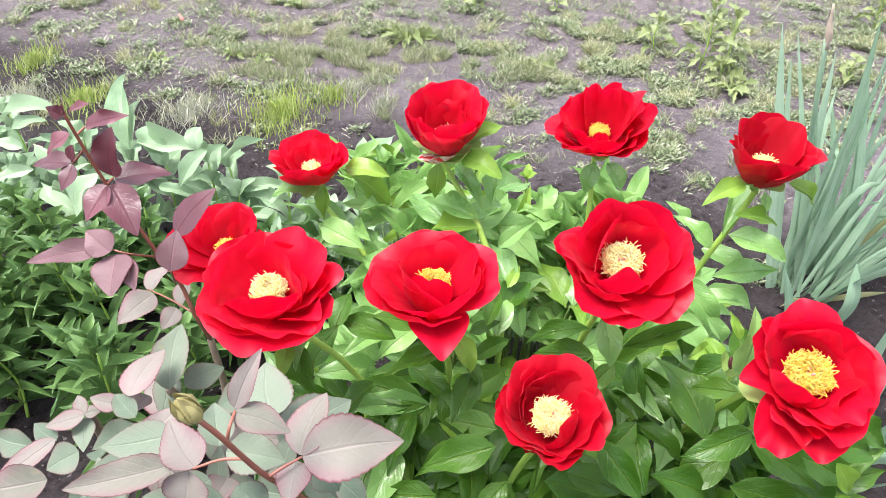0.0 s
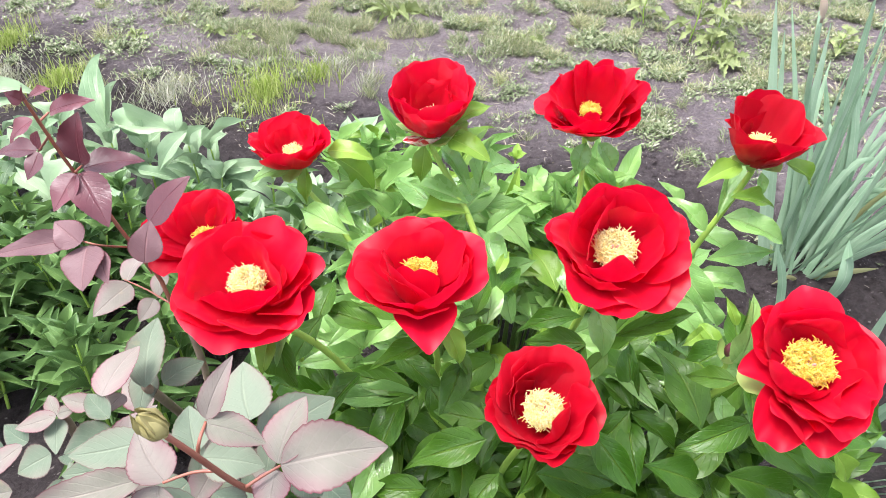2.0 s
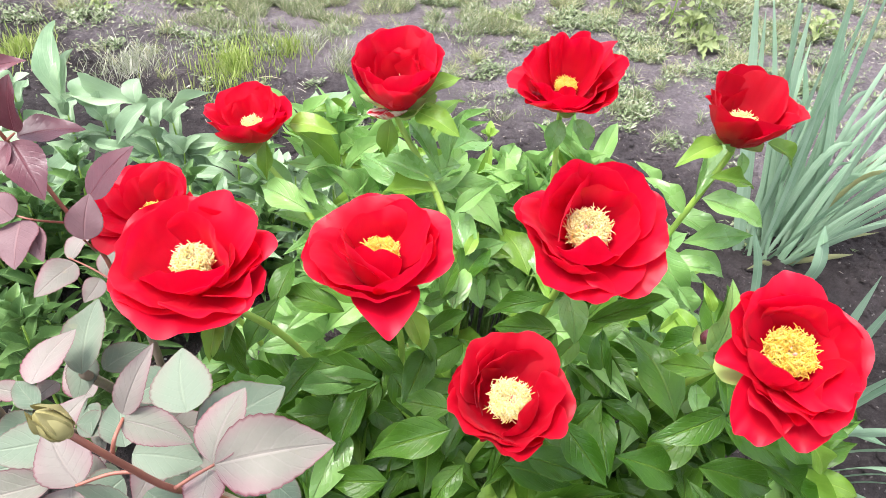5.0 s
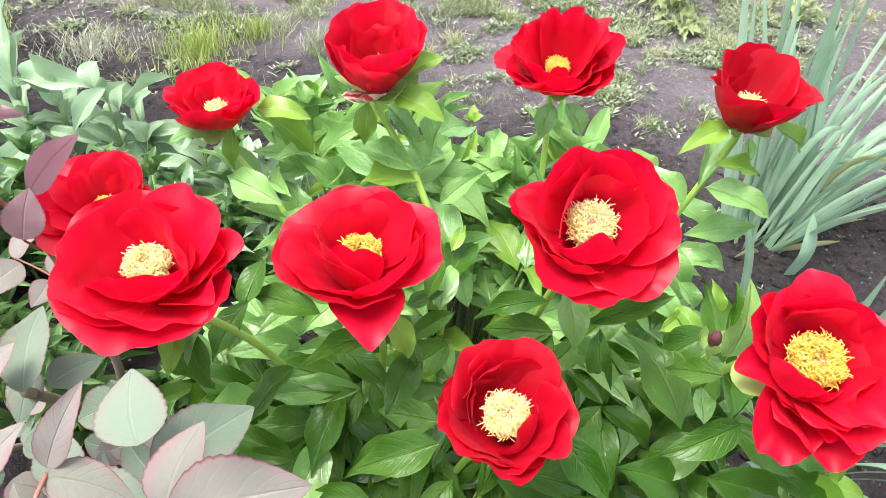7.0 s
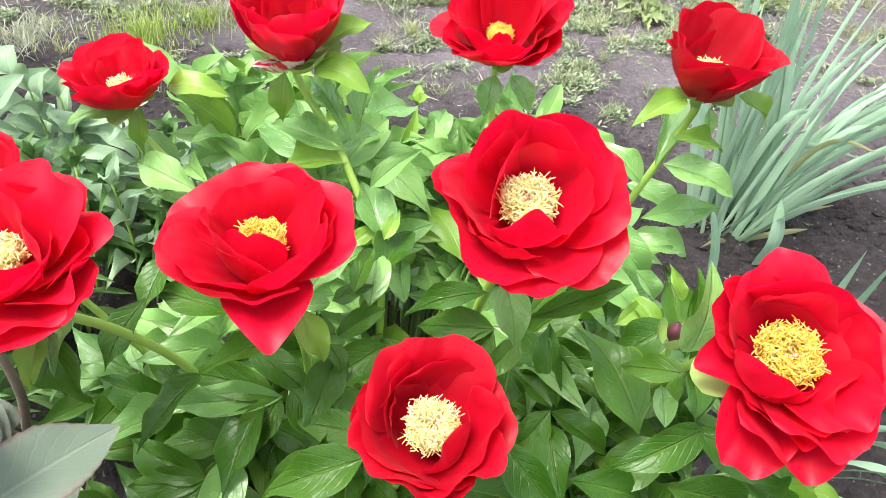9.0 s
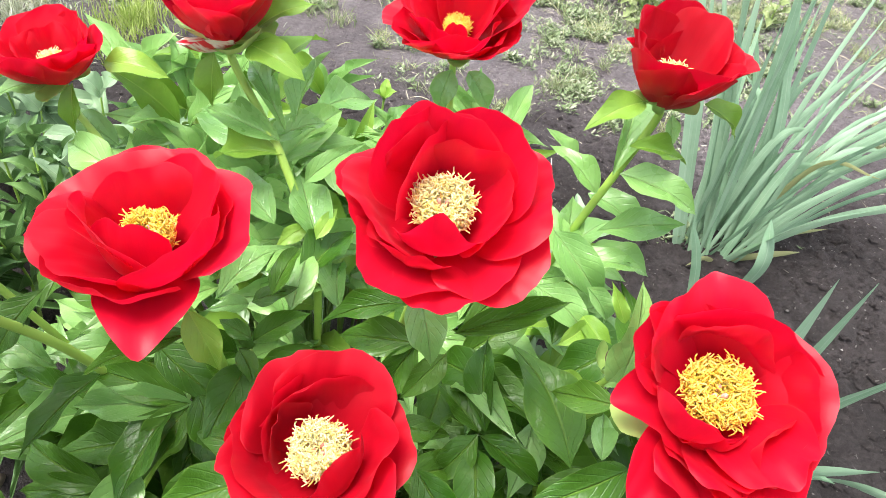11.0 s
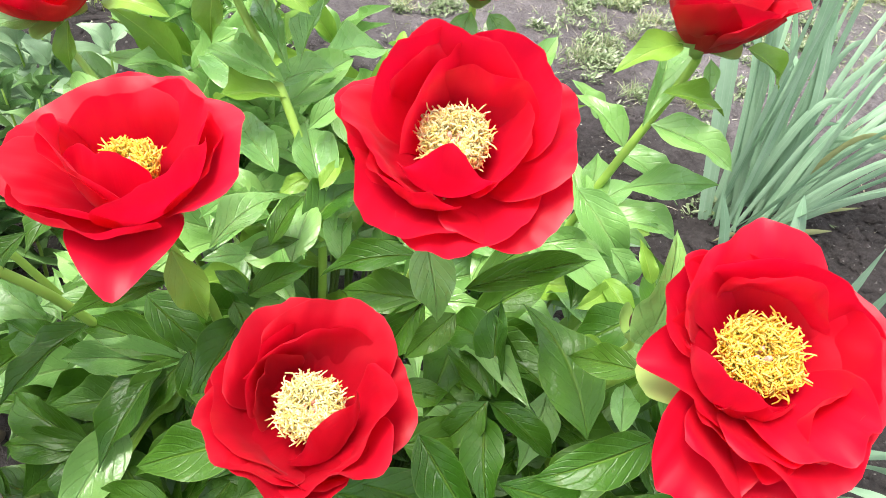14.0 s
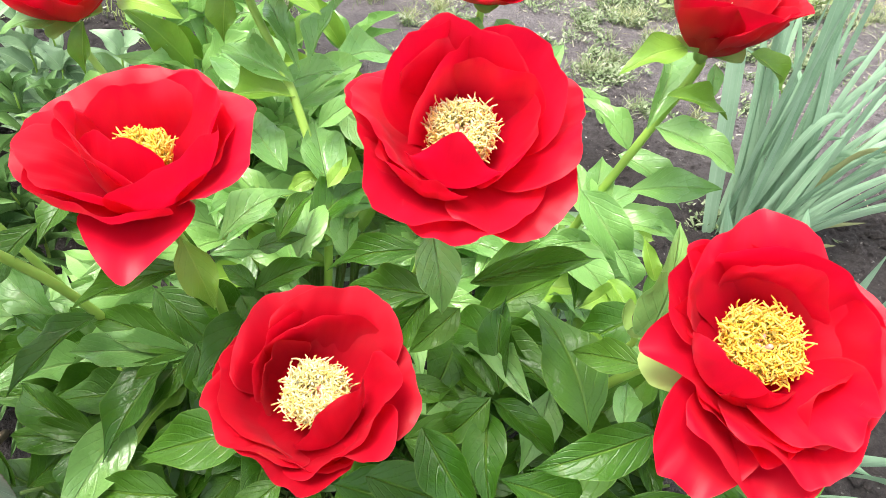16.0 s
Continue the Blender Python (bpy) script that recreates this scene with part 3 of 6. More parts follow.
# azimuth, length, width, angles at foot and rim, curl, cup, ruffle
peony_flower("fully open red peony with a wide bowl of petals", (0.100, 0.606, 0.617), (0.02, -0.40, 0.90), 0, (0.03, 0.72, 0), ((0.06, 0.68, 0.3),), (0.0195, 0.021), [
    (132, 0.0711, 0.0664, 46, 14, 0, 0.85, 0.05, 0.006), (94, 0.0710, 0.0650, 39, 11, 0, 0.85, 0.05, 0.006), (46, 0.074, 0.0740, 53, 12, 0, 0.68, 0.035, 0.006),
    (6, 0.0715, 0.0720, 55, 37, 0, 0.85, 0.05, 0.006), (317, 0.0675, 0.0711, 65, 47, 0, 0.85, 0.05, 0.006), (288, 0.0666, 0.0715, 65, 49, 0, 0.85, 0.06, 0.006),
    (244, 0.0673, 0.0671, 66, 42, 0, 0.8, 0.05, 0.006), (181, 0.0627, 0.0666, 68, 36, 0, 0.75, 0.05, 0.006), (99, 0.0639, 0.0734, 48, 4, 0, 0.7, 0.04, 0.006),
    (124, 0.0614, 0.067, 40, -8, 0, 0.65, 0.05, 0.006), (59, 0.0577, 0.0603, 38, -10, 0, 0.65, 0.05, 0.011), (199, 0.0618, 0.0759, 64, 20, 0, 0.7, 0.04, 0.006),
    (353, 0.059, 0.0626, 51, 11, 0, 0.65, 0.05, 0.006), 
    (236, 0.058, 0.062, 66, -4, 0, 0.55, 0.1, 0.016), (268, 0.066, 0.060, 40, -34, 0, 0.5, 0.07, 0.017, 0.5),
], [(250, 0.024, 0.024, 60, 85), (40, 0.024, 0.024, 60, 85), (150, 0.024, 0.024, 60, 85)], pale=True)

peony_flower("wide open red peony with loose folded petals", (0.247, 0.520, 0.595), (-0.14, -0.48, 0.86), 0, (0.12, 0.70, 0), ((0.20, 0.66, 0.3), (0.255, 0.60, 0.5)), (0.0188, 0.019), [
    (134, 0.0565, 0.0593, 62, 36, 0, 0.6, 0.08, 0.006), (96, 0.0609, 0.0682, 58, 30, 0, 0.7, 0.08, 0.006), (52, 0.0563, 0.0793, 48, 24, 0, 0.8, 0.05, 0.006),
    (352, 0.0577, 0.0793, 47, 35, 0, 0.9, 0.05, 0.006), (339, 0.0535, 0.0751, 49, 13, 0, 0.7, 0.05, 0.011), (303, 0.0653, 0.0507, 46, 26, 0, 0.55, 0.1, 0.006),
    (286, 0.0682, 0.0594, 55, 35, 0, 0.6, 0.1, 0.006), (269, 0.0685, 0.0658, 66, 50, 0, 0.7, 0.1, 0.006), (243, 0.0714, 0.0503, 67, 63, 0, 0.5, 0.09, 0.006),
    (196, 0.046, 0.062, 60, 32, 0, 0.6, 0.08, 0.006), (128, 0.0505, 0.0509, 58, 18, 0, 0.5, 0.1, 0.011),
    (82, 0.056, 0.054, 42, -36, 0, 0.5, 0.08, 0.018), (156, 0.0403, 0.0333, 68, 16, 0, 0.45, 0.12, 0.011),
    (226, 0.05, 0.05, 38, -50, 0, 0.5, 0.12, 0.018), (294, 0.0517, 0.0621, 58, -2, 0, 0.6, 0.09, 0.011),
    (267, 0.0577, 0.0576, 66, 22, 0, 0.55, 0.11, 0.006), (258, 0.044, 0.04, 44, -30, 0, 0.5, 0.12, 0.018),
], [(196, 0.046, 0.034, 92, 66), (60, 0.026, 0.024, 60, 85)],
    [((0.214, 0.552, 0.560), (0.211, 0.566, 0.628), 0.030, False)], count=330)

peony_flower("red peony with layered cupped petals", (0.051, 0.504, 0.519), (0.05, -0.30, 0.95), 0, (0.02, 0.68, 0), ((0.03, 0.60, 0.28),), (0.0175, 0.019), [
    (83, 0.0644, 0.0699, 58, 26, 0, 0.7, 0.04, 0.006), (129, 0.0596, 0.07, 55, 27, 0, 0.7, 0.04, 0.006), (175, 0.0487, 0.0566, 60, 32, 0, 0.7, 0.04, 0.011),
    (23, 0.0471, 0.0644, 62, 42, 0, 0.75, 0.05, 0.011), (221, 0.0609, 0.0644, 53, 29, 0, 0.75, 0.05, 0.006), (261, 0.0629, 0.0626, 53, 29, 0, 0.75, 0.05, 0.006),
    (306, 0.0617, 0.0647, 54, 22, 0, 0.7, 0.05, 0.006), (94, 0.0507, 0.0684, 49, 5, 0, 0.65, 0.05, 0.011), (141, 0.049, 0.0548, 51, 3, 0, 0.6, 0.06, 0.011),
    (62, 0.0479, 0.0527, 65, 21, 0, 0.6, 0.05, 0.011), (163, 0.0415, 0.0451, 47, -1, 0, 0.55, 0.08, 0.011), (201, 0.0523, 0.0665, 55, 7, 0, 0.65, 0.04, 0.011),
    (318, 0.05, 0.054, 40, -52, 0, 0.5, 0.08, 0.016), (283, 0.0473, 0.061, 59, -21, 0, 0.62, 0.05, 0.017),
    (352, 0.052, 0.0628, 56, -4, 0, 0.6, 0.05, 0.011),
], [(270, 0.022, 0.022, 70, 95), (20, 0.022, 0.022, 70, 95), (150, 0.022, 0.022, 70, 95)], count=340, dark=True, pale=True)

peony_flower("flared red peony with a drooping lower petal", (-0.064, 0.592, 0.573), (-0.02, -0.20, 0.97), 0, (-0.01, 0.72, 0), ((-0.05, 0.66, 0.3), (-0.05, 0.625, 0.45)), (0.0165, 0.022), [
    (137, 0.0633, 0.09, 55, 47, 0, 1.1, 0.04, 0.006), (97, 0.0657, 0.0757, 59, 51, 0, 1, 0.05, 0.006), (48, 0.0667, 0.0568, 45, 29, 0, 0.8, 0.06, 0.006),
    (13, 0.0718, 0.0805, 57, 37, 0, 0.7, 0.04, 0.006), (15, 0.0602, 0.0714, 62, 18, 0, 0.62, 0.04, 0.006), (178, 0.0646, 0.0686, 67, 63, 0, 0.95, 0.05, 0.006),
    (192, 0.066, 0.062, 60, 50, 0, 0.9, 0.05, 0.006), (218, 0.0633, 0.057, 34, 10, 0, 0.75, 0.05, 0.006), (103, 0.0556, 0.0617, 27, 7, 0, 0.9, 0.05, 0.011),
    (234, 0.069, 0.066, 28, -16, 0, 0.6, 0.05, 0.017), (322, 0.066, 0.074, 44, 12, 0, 0.6, 0.04, 0.016), (258, 0.070, 0.080, 70, 20, 0, 0.7, 0.05, 0.006),
    (284, 0.078, 0.086, 58, 92, 0, 0.6, 0.05, 0.006, 0.85), (263, 0.060, 0.050, 18, -22, 0, 0.5, 0.05, 0.019), (226, 0.066, 0.080, 58, 20, 0, 0.7, 0.05, 0.008),
], [(330, 0.024, 0.022, 70, 100), (200, 0.024, 0.022, 70, 100)])

peony_flower("broad open red peony beside a burgundy rose shoot", (-0.207, 0.549, 0.586), (0.03, -0.16, 0.97), 0, (-0.06, 0.70, 0), ((-0.10, 0.66, 0.26), (-0.152, 0.628, 0.41), (-0.180, 0.588, 0.50)), (0.0168, 0.017), [
    (99, 0.0649, 0.093, 65, 53, 0, 0.9, 0.05, 0.006), (133, 0.0658, 0.0775, 63, 51, 0, 0.8, 0.06, 0.006), (53, 0.0732, 0.0743, 47, 27, 0, 0.7, 0.06, 0.006),
    (16, 0.0735, 0.0735, 57, 45, 0, 0.55, 0.06, 0.006, 0.7), (350, 0.0629, 0.0715, 70, 46, 0, 0.5, 0.1, 0.006), (151, 0.0623, 0.098, 55, 27, 0, 0.85, 0.04, 0.006),
    (202, 0.0629, 0.0962, 56, 32, 0, 0.85, 0.05, 0.006), (226, 0.0675, 0.088, 70, 60, 0, 0.85, 0.05, 0.006, 0.5), (276, 0.067, 0.098, 70, 58, 0, 0.95, 0.05, 0.006),
    (315, 0.0647, 0.0872, 75, 47, 0, 0.6, 0.08, 0.006), (59, 0.0526, 0.081, 21, -11, 0, 0.7, 0.06, 0.011), (270, 0.050, 0.066, 40, -8, 0, 0.6, 0.05, 0.016),
    (330, 0.052, 0.060, 48, 4, 0, 0.55, 0.06, 0.012), (30, 0.0597, 0.087, 66, 22, 0, 0.5, 0.08, 0.006),
], [(280, 0.026, 0.024, 75, 100), (30, 0.026, 0.024, 75, 100)], [((-0.185, 0.562, 0.575), (-0.180, 0.515, 0.535), 0.032, False)], pale=True)

peony_flower("red peony half hidden behind a larger bloom", (-0.312, 0.690, 0.515), (0.10, -0.25, 0.96), 0, (-0.12, 0.76, 0), ((-0.22, 0.72, 0.28),), (0.014, 0.014), [
    (110, 0.062, 0.064, 32, 46, 0, 0.7, 0.07), (70, 0.064, 0.060, 26, 40, 0, 0.6, 0.09), (30, 0.064, 0.050, 24, 30, 0, 0.5, 0.10),
    (150, 0.064, 0.062, 44, 62, 0, 0.7, 0.07), (195, 0.068, 0.064, 56, 76, 0, 0.7, 0.08), (240, 0.064, 0.064, 56, 74, 0, 0.7, 0.08), (290, 0.058, 0.060, 50, 60, 0, 0.6, 0.07), (340, 0.058, 0.056, 40, 50, 0, 0.6, 0.07),
    (50, 0.050, 0.034, 14, 24, 0, 0.4, 0.10), (130, 0.048, 0.050, 26, 36, 0, 0.6, 0.06), (220, 0.048, 0.050, 46, 48, -10, 0.6, 0.06),
])

peony_flower("half open red peony with a green sepal below", (-0.262, 0.860, 0.524), (-0.06, -0.10, 0.99), 0, (-0.06, 0.80, 0), ((-0.13, 0.79, 0.3), (-0.185, 0.812, 0.44)), (0.012, 0.014), [
    (90, 0.064, 0.076, 46, 14, -10, 0.62, 0.03), (45, 0.064, 0.070, 46, 16, -10, 0.6, 0.03), (0, 0.060, 0.060, 52, 26, 0, 0.6, 0.04),
    (135, 0.060, 0.064, 50, 22, 0, 0.6, 0.04), (180, 0.062, 0.062, 62, 34, 0, 0.6, 0.05), (225, 0.064, 0.074, 66, 12, -8, 0.65, 0.03), (258, 0.066, 0.088, 66, 4, -6, 0.75, 0.03), (292, 0.066, 0.088, 66, 4, -6, 0.75, 0.03), (325, 0.063, 0.074, 62, 8, -6, 0.65, 0.03),
    (110, 0.046, 0.046, 34, 10, 0, 0.6, 0.08), (160, 0.044, 0.044, 40, 20, 0, 0.5, 0.12), (30, 0.046, 0.046, 40, 8, 0, 0.6, 0.06),
], [(275, 0.030, 0.032, 100, 66), (20, 0.026, 0.026, 80, 60), (150, 0.026, 0.026, 80, 60)],
    [((-0.222, 0.868, 0.540), (-0.160, 0.865, 0.535), 0.030, True), ((-0.262, 0.845, 0.525), (-0.312, 0.825, 0.510), 0.026, False), ((-0.245, 0.850, 0.525), (-0.245, 0.835, 0.475), 0.018, True)], pale=True, count=90, size=0.98)

peony_flower("cup-shaped red peony with a white-streaked outer petal", (-0.081, 0.803, 0.620), (-0.05, -0.16, 0.98), 0, (-0.02, 0.76, 0), ((0.004, 0.735, 0.40), (-0.028, 0.765, 0.52)), (0.011, 0.016), [
    (90, 0.076, 0.076, 38, 14, 0, 0.6, 0.05), (50, 0.076, 0.072, 40, 16, 0, 0.6, 0.07), (10, 0.070, 0.070, 44, 26, 0, 0.55, 0.05), (130, 0.074, 0.072, 42, 20, 0, 0.6, 0.05),
    (170, 0.068, 0.072, 52, 14, -6, 0.6, 0.04), (210, 0.068, 0.072, 52, 4, -6, 0.6, 0.07), (250, 0.068, 0.074, 50, 4, -6, 0.6, 0.07), (300, 0.070, 0.080, 50, 4, -6, 0.6, 0.07), (340, 0.062, 0.066, 50, 14, 10, 0.5, 0.07),
    (70, 0.054, 0.050, 26, 6, 0, 0.5, 0.12), (30, 0.052, 0.044, 28, 2, -20, 0.4, 0.14), (120, 0.050, 0.046, 30, 10, 0, 0.5, 0.10), (200, 0.050, 0.046, 40, 4, 0, 0.5, 0.12), (285, 0.052, 0.056, 46, -4, -10, 0.5, 0.12), (330, 0.054, 0.050, 40, 4, 0, 0.45, 0.16),
], [(256, 0.052, 0.044, 94, 16), (306, 0.042, 0.046, 96, 28), (196, 0.038, 0.040, 92, 32), (350, 0.040, 0.042, 92, 34), (100, 0.028, 0.030, 80, 50)],
    [((-0.062, 0.790, 0.618), (-0.012, 0.765, 0.608), 0.030, True), ((-0.060, 0.812, 0.622), (-0.016, 0.832, 0.640), 0.022, True), ((-0.086, 0.782, 0.612), (-0.090, 0.775, 0.566), 0.022, True)], pale=True, count=60, streak=True)

peony_flower("spreading red peony with a frilled upper rim", (0.097, 0.885, 0.599), (-0.02, -0.22, 0.97), 0, (0.06, 0.80, 0), ((0.10, 0.86, 0.40),), (0.012, 0.015), [
    (151, 0.0686, 0.0673, 35, 23, 0, 0.8, 0.1, 0.006), (121, 0.0757, 0.0353, 25, 9, 0, 0.6, 0.12, 0.006), (76, 0.0766, 0.0673, 21, 5, 0, 0.8, 0.11, 0.006),
    (41, 0.0823, 0.0609, 26, 10, 0, 0.7, 0.12, 0.006), (13, 0.0813, 0.0609, 37, 21, 0, 0.7, 0.1, 0.006), (359, 0.0805, 0.0609, 50, 34, 0, 0.7, 0.08, 0.006),
    (165, 0.0679, 0.0609, 48, 32, 0, 0.7, 0.09, 0.006), (181, 0.0628, 0.0642, 69, 49, 0, 0.7, 0.08, 0.006), (330, 0.07, 0.074, 78, 20, 0, 0.6, 0.08, 0.006),
    (218, 0.066, 0.072, 78, 20, 0, 0.6, 0.08, 0.006), (248, 0.062, 0.07, 82, 4, 0, 0.6, 0.07, 0.006), (300, 0.066, 0.084, 84, 2, 0, 0.65, 0.06, 0.006),
    (350, 0.062, 0.066, 66, 22, 0, 0.6, 0.08, 0.008), (318, 0.058, 0.056, 60, 4, 0, 0.55, 0.08, 0.01), (225, 0.056, 0.05, 58, 8, 0, 0.55, 0.08, 0.01),
    (268, 0.052, 0.024, 50, -14, 0, 0.5, 0.04, 0.012),
], [(285, 0.026, 0.026, 85, 70), (220, 0.026, 0.026, 85, 75)],
    [((0.097, 0.872, 0.580), (0.090, 0.858, 0.540), 0.024, False), ((0.112, 0.872, 0.580), (0.136, 0.862, 0.545), 0.024, False)])

peony_flower("tulip-shaped half open red peony on a leaning stem", (0.260, 0.784, 0.627), (0.0, -0.12, 0.99), 0, (0.10, 0.78, 0), ((0.18, 0.79, 0.3), (0.215, 0.775, 0.47)), (0.0145, 0.017), [
    (95, 0.075, 0.070, 38, 10, -8, 0.6, 0.03), (50, 0.073, 0.064, 38, 12, -8, 0.6, 0.03), (140, 0.072, 0.064, 40, 12, -6, 0.6, 0.04), (185, 0.063, 0.062, 48, 10, -10, 0.6, 0.04),
    (228, 0.067, 0.068, 54, 4, -6, 0.62, 0.04), (275, 0.068, 0.080, 56, 6, -6, 0.7, 0.04), (318, 0.067, 0.066, 54, 14, 0, 0.6, 0.05), (352, 0.070, 0.056, 48, 42, 0, 0.5, 0.05), (15, 0.060, 0.056, 46, 20, 0, 0.6, 0.04),
    (75, 0.050, 0.050, 34, 8, -10, 0.6, 0.04), (160, 0.046, 0.044, 38, 10, 0, 0.5, 0.12), (250, 0.046, 0.054, 50, 6, -14, 0.6, 0.05), (300, 0.043, 0.052, 52, 10, -10, 0.6, 0.05),
], [(210, 0.028, 0.026, 80, 55), (330, 0.026, 0.026, 85, 65)],
    [((0.244, 0.768, 0.628), (0.198, 0.742, 0.612), 0.022, True), ((0.292, 0.782, 0.626), (0.332, 0.792, 0.594), 0.022, True), ((0.268, 0.774, 0.618), (0.270, 0.767, 0.588), 0.012, False)], dark=True, pale=True, count=110, size=0.95)


# ---- a closed bud among the leaves ----
bud_at = Vector((0.230, 0.606, 0.522))
bud = thing("peony_bud", (0.10, 0.70, 0.0), "small closed dark red peony bud among leaves", "bud")
stalk(bud, ((0.10, 0.70, 0.0), (0.15, 0.68, 0.3), bud_at - Vector((0.004, -0.01, 0.05)), bud_at - Vector((0, 0, 0.012))), 0.003, 0.0022, STEM_GREEN, n=14)
rows = []
for j in range(11):
    r = 0.0058 * math.sin(math.pi * min(1.0, 0.03 + 0.96 * j / 10)) ** 0.7
    rows.append([bud_at + Vector((r * math.cos(a * 0.524), r * math.sin(a * 0.524), 0.020 * (j / 10 - 0.5))) for a in range(13)])
bm = bmesh.new()
sheet(bm, rows)
part("bud_petals", bm, ROSE_RED, bud)
for k in range(3):
    scale_leaf(bud, Matrix.Translation(bud_at - Vector((0, 0, 0.008))), 20 + 120 * k, 0.022, 0.016, 60, -20, k)


# ---- peony foliage ----
bush = thing("peony_bush", (0.03, 0.74, 0.0), "bushy peony plant with glossy divided green leaves", "plant")
leaf_rng = random.Random(21)


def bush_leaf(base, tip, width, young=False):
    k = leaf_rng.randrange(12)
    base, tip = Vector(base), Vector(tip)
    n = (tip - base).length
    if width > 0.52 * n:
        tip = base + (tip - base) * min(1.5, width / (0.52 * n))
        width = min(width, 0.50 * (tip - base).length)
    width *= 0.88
    # most leaves in the front half take the green with shade painted in
    in_front = base[1] < 0.70 and leaf_rng.random() < 0.9
    leaf(bush, base, tip, width, PEONY_MESH[k], PEONY_YOUNG if young else (PEONY_SHADED if in_front else PEONY_LEAF), (leaf_rng.uniform(-0.25, 0.25), -0.45, 0.85), leaf_rng.uniform(-14, 14), flip=leaf_rng.uniform(0.6, 1.1))

bush_leaf((-0.041, 0.568, 0.560), (-0.022, 0.558, 0.515), 0.023, True)
bush_leaf((-0.042, 0.575, 0.530), (-0.109, 0.552, 0.500), 0.020)
bush_leaf((-0.070, 0.611, 0.400), (-0.169, 0.639, 0.390), 0.032)
bush_leaf((-0.070, 0.611, 0.400), (-0.171, 0.615, 0.370), 0.034)
bush_leaf((-0.070, 0.611, 0.400), (-0.098, 0.546, 0.370), 0.034)
bush_leaf((-0.122, 0.554, 0.360), (-0.199, 0.588, 0.360), 0.033)
bush_leaf((-0.122, 0.554, 0.360), (-0.193, 0.553, 0.340), 0.029)
bush_leaf((-0.122, 0.554, 0.360), (-0.125, 0.525, 0.340), 0.032)
bush_leaf((-0.128, 0.597, 0.440), (-0.161, 0.538, 0.420), 0.028)
bush_leaf((-0.023, 0.557, 0.410), (-0.055, 0.531, 0.400), 0.032)
bush_leaf((-0.023, 0.557, 0.410), (-0.019, 0.540, 0.460), 0.014)
bush_leaf((-0.045, 0.517, 0.370), (-0.113, 0.519, 0.360), 0.034)
bush_leaf((-0.022, 0.609, 0.460), (-0.036, 0.561, 0.440), 0.035)
bush_leaf((-0.029, 0.614, 0.470), (-0.017, 0.598, 0.460), 0.019)
bush_leaf((-0.025, 0.632, 0.460), (-0.055, 0.648, 0.460), 0.016)
bush_leaf((-0.024, 0.630, 0.460), (0.015, 0.659, 0.470), 0.022)
bush_leaf((-0.033, 0.660, 0.470), (-0.006, 0.668, 0.480), 0.020)
bush_leaf((-0.034, 0.659, 0.470), (-0.054, 0.650, 0.470), 0.018)
bush_leaf((0.091, 0.624, 0.530), (0.027, 0.621, 0.500), 0.022)
bush_leaf((0.093, 0.589, 0.580), (0.107, 0.571, 0.530), 0.028)
bush_leaf((0.099, 0.615, 0.500), (0.037, 0.639, 0.470), 0.032)
bush_leaf((0.098, 0.617, 0.500), (0.076, 0.605, 0.450), 0.028)
bush_leaf((0.119, 0.609, 0.500), (0.091, 0.589, 0.470), 0.024)
bush_leaf((0.120, 0.601, 0.530), (0.205, 0.647, 0.530), 0.022)
bush_leaf((0.156, 0.591, 0.440), (0.153, 0.668, 0.460), 0.027)
bush_leaf((0.152, 0.590, 0.440), (0.117, 0.631, 0.440), 0.028)
bush_leaf((0.151, 0.589, 0.440), (0.126, 0.574, 0.410), 0.029)
bush_leaf((0.152, 0.595, 0.430), (0.204, 0.576, 0.400), 0.024)
bush_leaf((0.151, 0.584, 0.430), (0.159, 0.530, 0.410), 0.034)
bush_leaf((0.215, 0.562, 0.450), (0.174, 0.627, 0.480), 0.052)
bush_leaf((0.226, 0.516, 0.530), (0.163, 0.493, 0.510), 0.030)
bush_leaf((0.224, 0.560, 0.530), (0.189, 0.588, 0.500), 0.023)
bush_leaf((0.224, 0.621, 0.470), (0.195, 0.629, 0.470), 0.016, True)
bush_leaf((0.231, 0.580, 0.520), (0.250, 0.653, 0.550), 0.017)
bush_leaf((0.234, 0.622, 0.540), (0.222, 0.639, 0.560), 0.012, True)
bush_leaf((0.232, 0.685, 0.470), (0.204, 0.656, 0.470), 0.021, True)
bush_leaf((0.229, 0.693, 0.470), (0.254, 0.651, 0.460), 0.021, True)
bush_leaf((0.129, 0.643, 0.490), (0.174, 0.703, 0.490), 0.020)
bush_leaf((0.241, 0.579, 0.440), (0.247, 0.621, 0.440), 0.023)
bush_leaf((0.097, 0.557, 0.420), (0.147, 0.586, 0.400), 0.031)
bush_leaf((0.087, 0.600, 0.420), (0.127, 0.598, 0.420), 0.024)
bush_leaf((0.078, 0.515, 0.440), (0.119, 0.519, 0.420), 0.038)
bush_leaf((0.201, 0.636, 0.400), (0.186, 0.584, 0.360), 0.034)
bush_leaf((0.210, 0.684, 0.440), (0.204, 0.743, 0.450), 0.027)
bush_leaf((0.232, 0.718, 0.480), (0.252, 0.720, 0.450), 0.027)
bush_leaf((-0.018, 0.664, 0.380), (-0.088, 0.663, 0.370), 0.037)
bush_leaf((0.012, 0.694, 0.380), (-0.033, 0.665, 0.360), 0.043)
bush_leaf((-0.108, 0.608, 0.340), (-0.192, 0.596, 0.320), 0.040)
bush_leaf((0.238, 0.756, 0.570), (0.306, 0.744, 0.550), 0.035)
bush_leaf((0.237, 0.748, 0.600), (0.291, 0.767, 0.580), 0.020, True)
